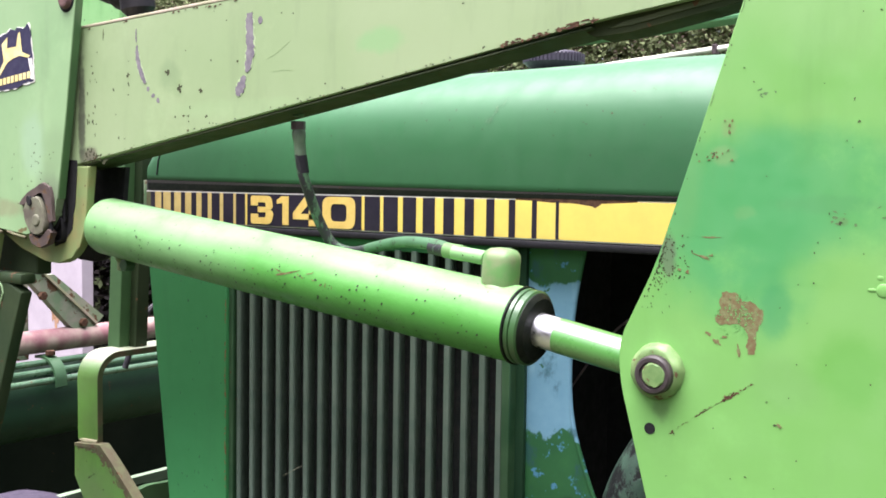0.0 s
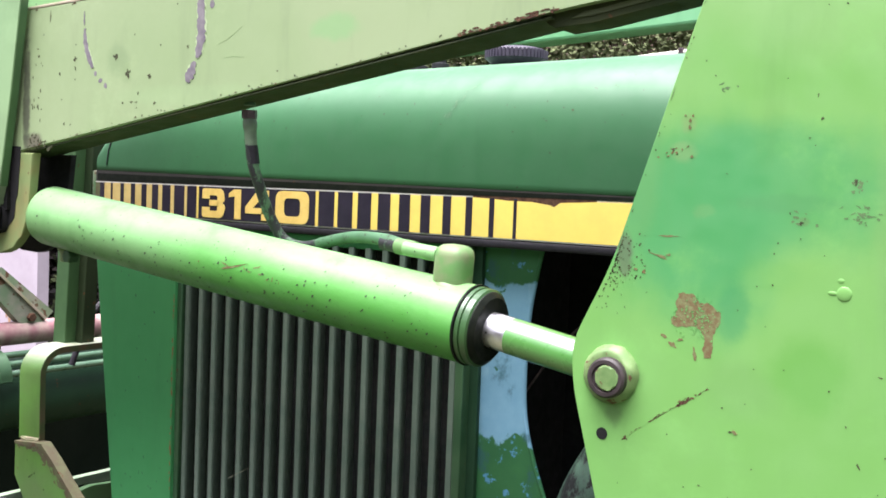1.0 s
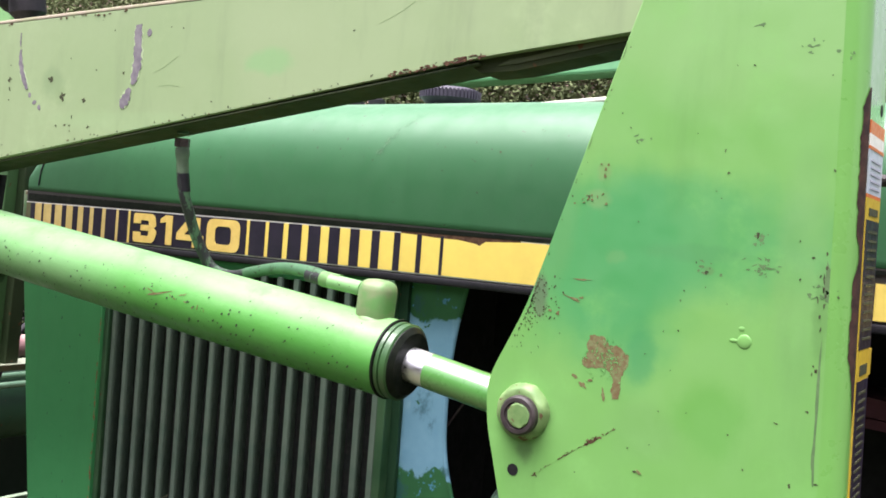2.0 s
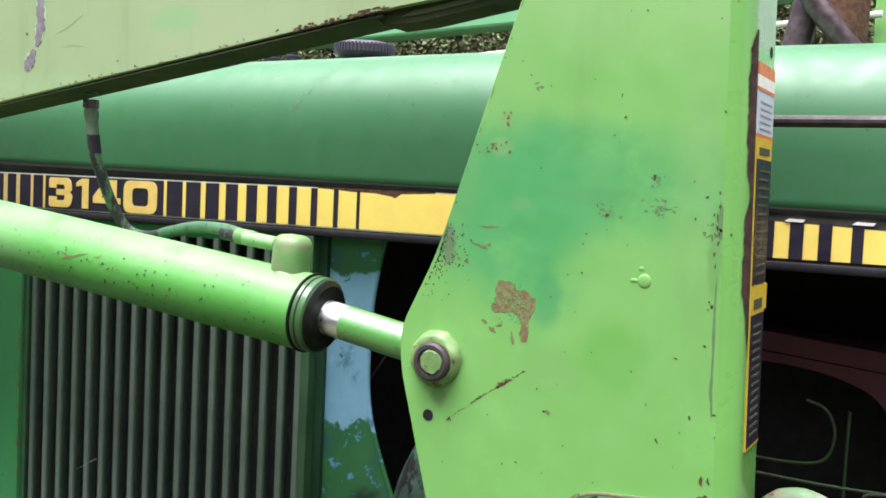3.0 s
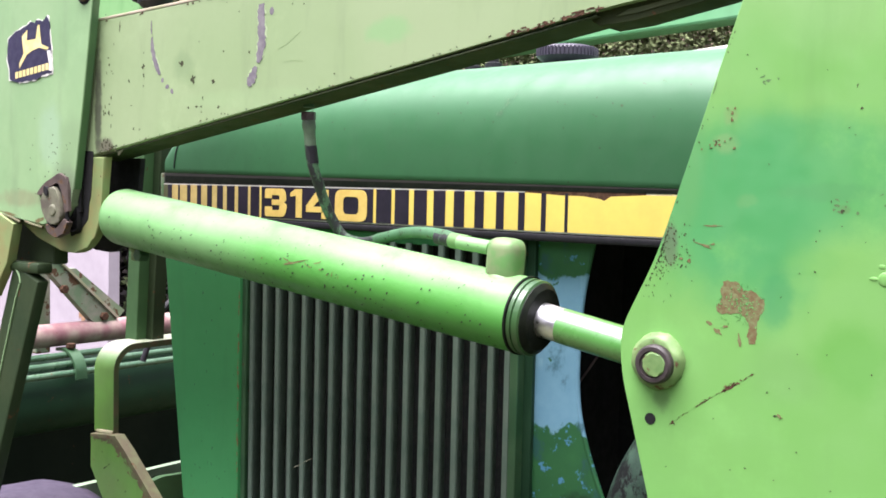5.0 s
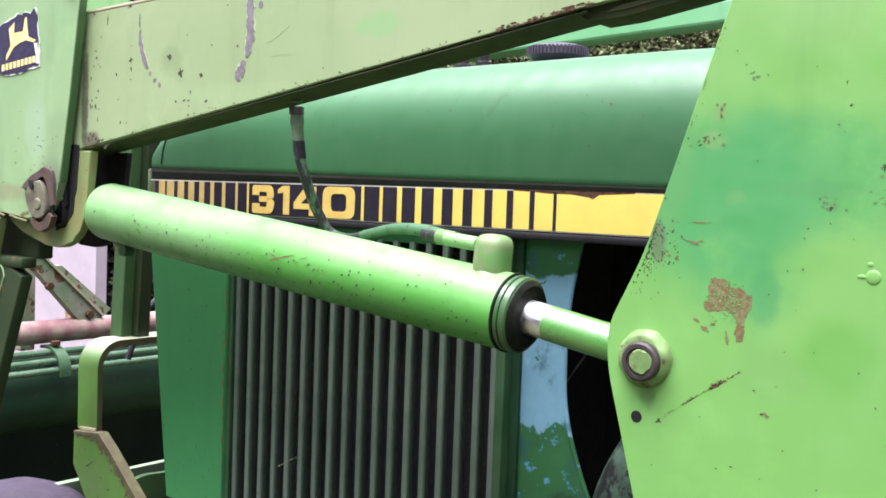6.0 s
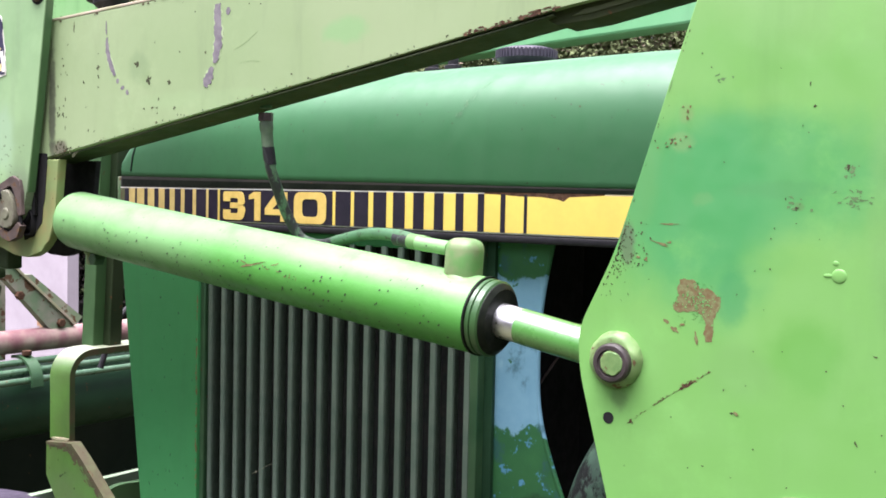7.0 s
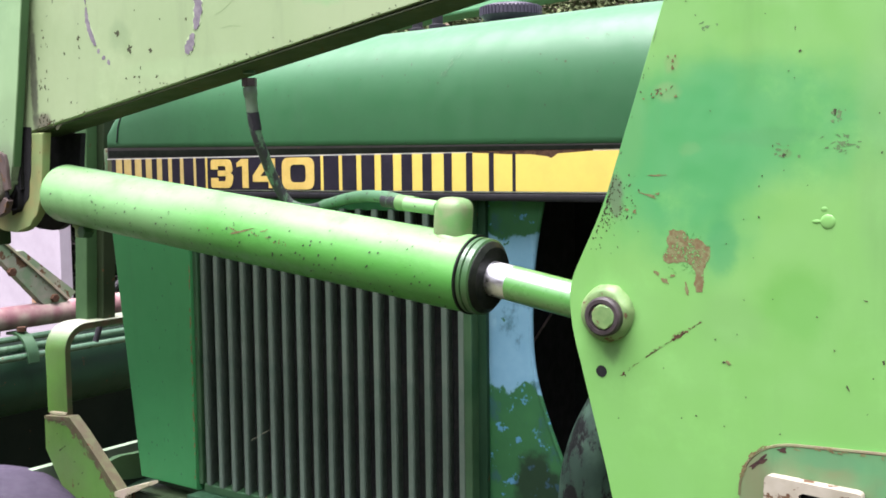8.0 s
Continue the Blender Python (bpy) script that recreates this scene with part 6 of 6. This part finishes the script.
slab(bm, [(-0.451, 0.872), (-0.366, 0.880), (-0.330, 0.852), (-0.206, 0.742), (-0.12, 0.66), (-0.12, 0.45), (-0.30, 0.55), (-0.372, 0.695), (-0.411, 0.745), (-0.452, 0.803)], -0.040, -0.018)
part("bracket", bm, M_GUARD, guard, "thick bracket plate with rusty edge")
bm = bmesh.new()
slab(bm, [(-0.4515, 0.8725), (-0.366, 0.8806), (-0.330, 0.8530), (-0.206, 0.7432), (-0.12, 0.6612), (-0.12, 0.652), (-0.210, 0.735), (-0.335, 0.846), (-0.368, 0.871), (-0.4515, 0.8665)], -0.0410, -0.0175)
part("bracket_edge", bm, M_SIDE, guard, "bare worn edge of the bracket")

# tilt linkage of the bucket beyond the tube
link = bmesh.new()
slab(link, [(0.115, 1.235), (0.145, 1.245), (0.375, 1.035), (0.350, 1.010), (0.300, 1.035)], -0.985, -0.955, 0.003, axis="x")
links = part("tilt_link", link, M_LINK, loader, "rusty two-plate tilt link with peeling green paint")
part("link_edge", slabbed([(0.146, 1.2462), (0.150, 1.2500), (0.380, 1.0400), (0.376, 1.0350)], -0.990, -0.950, 0.001, axis="x"), M_CREAMEDGE, links, "cream-coloured worn edge")
link = bmesh.new()
slab(link, [(0.27, 1.17), (0.30, 1.17), (0.455, 1.045), (0.43, 1.02)], -1.06, -1.03, 0.003, axis="x")
part("link_plate", link, M_LINK, links)
part("link_post", boxed((-1.06, 0.185, 0.95), (-1.03, 0.225, 1.20), 0.003), M_LINK, links)
for y, z in ((0.215, 1.125), (0.335, 1.045)):
    bm = bmesh.new()
    slab(bm, hexagon((y, z), 0.012), -0.945, -0.957, 0.002, axis="x")
    part("link_bolt", bm, M_DARKRUST, links, "rusty hexagon bolt")
part("link_tube", tubed([(-0.97, -0.1, 1.005), (-0.97, 0.8, 1.005)], 0.030, 20), M_PINK, loader, "faded pinkish tube")

# front frame of the tractor below the guard
bm = bmesh.new()
slab(bm, rounded([(-0.12, 0.640, 0), (-0.12, 0.755, 0.008), (0.62, 0.753, 0), (0.62, 0.728, 0), (0.208, 0.732, 0.02), (0.138, 0.738, 0.02), (0.094, 0.731, 0.02), (0.062, 0.714, 0.02), (0.022, 0.708, 0.02), (-0.010, 0.640, 0)]), -0.500, -0.480, 0.003, axis="x")
# sky light on the frame's top is put into its pale colour
frame_ob = part("front_frame", bm, M_FRAME, tractor, "pale green cast front frame")
part("frame_gusset", slabbed(rounded([(-0.021, 0.766, 0.01), (-0.018, 0.782, 0.008), (0.027, 0.794, 0.02), (0.074, 0.789, 0.02), (0.6, 0.786, 0), (0.6, 0.730, 0), (0.083, 0.735, 0.02), (0.048, 0.739, 0.02), (-0.010, 0.755, 0.008)]), -0.315, -0.300, 0.003, axis="x"), M_UPRIGHT, frame_ob, "dark green gusset of the frame")
part("frame_web", slabbed([(0.0, 0.68), (0.02, 0.722), (0.07, 0.730), (0.6, 0.735), (0.6, 0.45), (0.0, 0.45)], -0.30, -0.26, 0.003, axis="x"), M_TUBE, frame_ob, "dark green web of the frame")
part("front_ledge", boxed((-0.205, -0.030, 0.725), (-0.03, 0.03, 0.757), 0.003), M_LOWERARM, tractor, "dark green step under the nose panel")
part("frame_ledge", boxed((-0.03, -0.030, 0.762), (0.62, 0.03, 0.776), 0.003), M_TUBE, tractor, "dark green ledge under the side screen")
part("ledge_clip", slabbed([(-0.222, 0.742), (-0.222, 0.752), (-0.160, 0.774), (-0.118, 0.788), (-0.116, 0.782), (-0.156, 0.764), (-0.190, 0.750), (-0.190, 0.742)], -0.046, -0.024, 0.001), M_CREAMEDGE, tractor, "pale bent clip on the step")
part("ledge_bolt", lathe([(0, 0.012), (0.02, 0.012), (0.021, 0.009)], (-0.175, 0.02, 0.776), (-0.175, 0.02, 0.82), 14), M_VOID, tractor)
# far arm of the loader
bm = bmesh.new()
slab(bm, [(-0.2, 1.7290), (1.25, 1.8125), (1.25, 1.866), (-0.2, 1.771)], 0.79, 0.86, 0.006)
far_arm = part("far_arm", bm, M_FARARM, loader, "light green arm on the far side of the hood")

# pale pipe held under the far arm
pipe = part("far_pipe", tubed([(0.20, 0.80, 1.686), (0.424, 0.80, 1.704), (0.588, 0.80, 1.717), (1.29, 0.80, 1.768)], 0.0065, 12), M_OFFWHITE, far_arm, "chalky off-white pipe beyond the hood")
part("pipe_clip", boxed((0.586, 0.791, 1.706), (0.597, 0.810, 1.727), 0.002), M_STEEL, pipe, "dark clip")

# hose above the arm, cable by the nose, link behind the knee
part("hose_coupling", tubed(smooth_line([(-0.075, -0.16, 1.69), (-0.08, -0.165, 1.735), (-0.085, -0.17, 1.82)], 4), [0.020] * 3 + [0.030] * 6, 18), M_BLACK, loader, "black hose coupling on the arm")
part("coupling_elbow", tubed(smooth_line([(-0.10, -0.165, 1.745), (-0.155, -0.165, 1.752), (-0.21, -0.165, 1.775), (-0.26, -0.165, 1.80)], 4), [0.024] * 3 + [0.016] * 10, 16), M_BLACK, bpy.data.objects["hose_coupling"], "black elbow of the coupling")
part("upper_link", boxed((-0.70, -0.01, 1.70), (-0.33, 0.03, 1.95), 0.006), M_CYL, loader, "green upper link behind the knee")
part("cable", tubed(smooth_line([(-0.6, 0.20, 0.98), (-0.6, 0.222, 1.036), (-0.6, 0.233, 1.062), (-0.6, 0.254, 1.095), (-0.6, 0.30, 1.13), (-0.6, 0.40, 1.16)], 5), 0.007, 10), M_BLACK, tractor, "thin black cable")
# bucket beyond the tube
bm = bmesh.new()
slab(bm, rounded([(-1.16, 0.80, 0.02), (-1.13, 0.80, 0.02), (-1.12, 0.15, 0.05), (-1.95, 0.06, 0), (-1.98, 0.10, 0), (-1.19, 0.22, 0.05)]), -0.75, 1.33, 0.004)
part("bucket", bm, M_BUCKET, loader, "dark green back of the loader bucket")
part("far_post", boxed((1.275, 0.82, 0.5), (1.45, 0.86, 2.1), 0.004), M_TOWER, loader, "light green tower on the far side")

straw = thing("straw", (0.145, -0.006, 0.907), "dry pale straw caught in the radiator louvres", "straw")
part("stalk", tubed(smooth_line([(0.120, -0.0055, 0.895), (0.145, -0.0062, 0.909), (0.167, -0.0050, 0.921)], 4), 0.00045, 6), M_STRAW, straw)
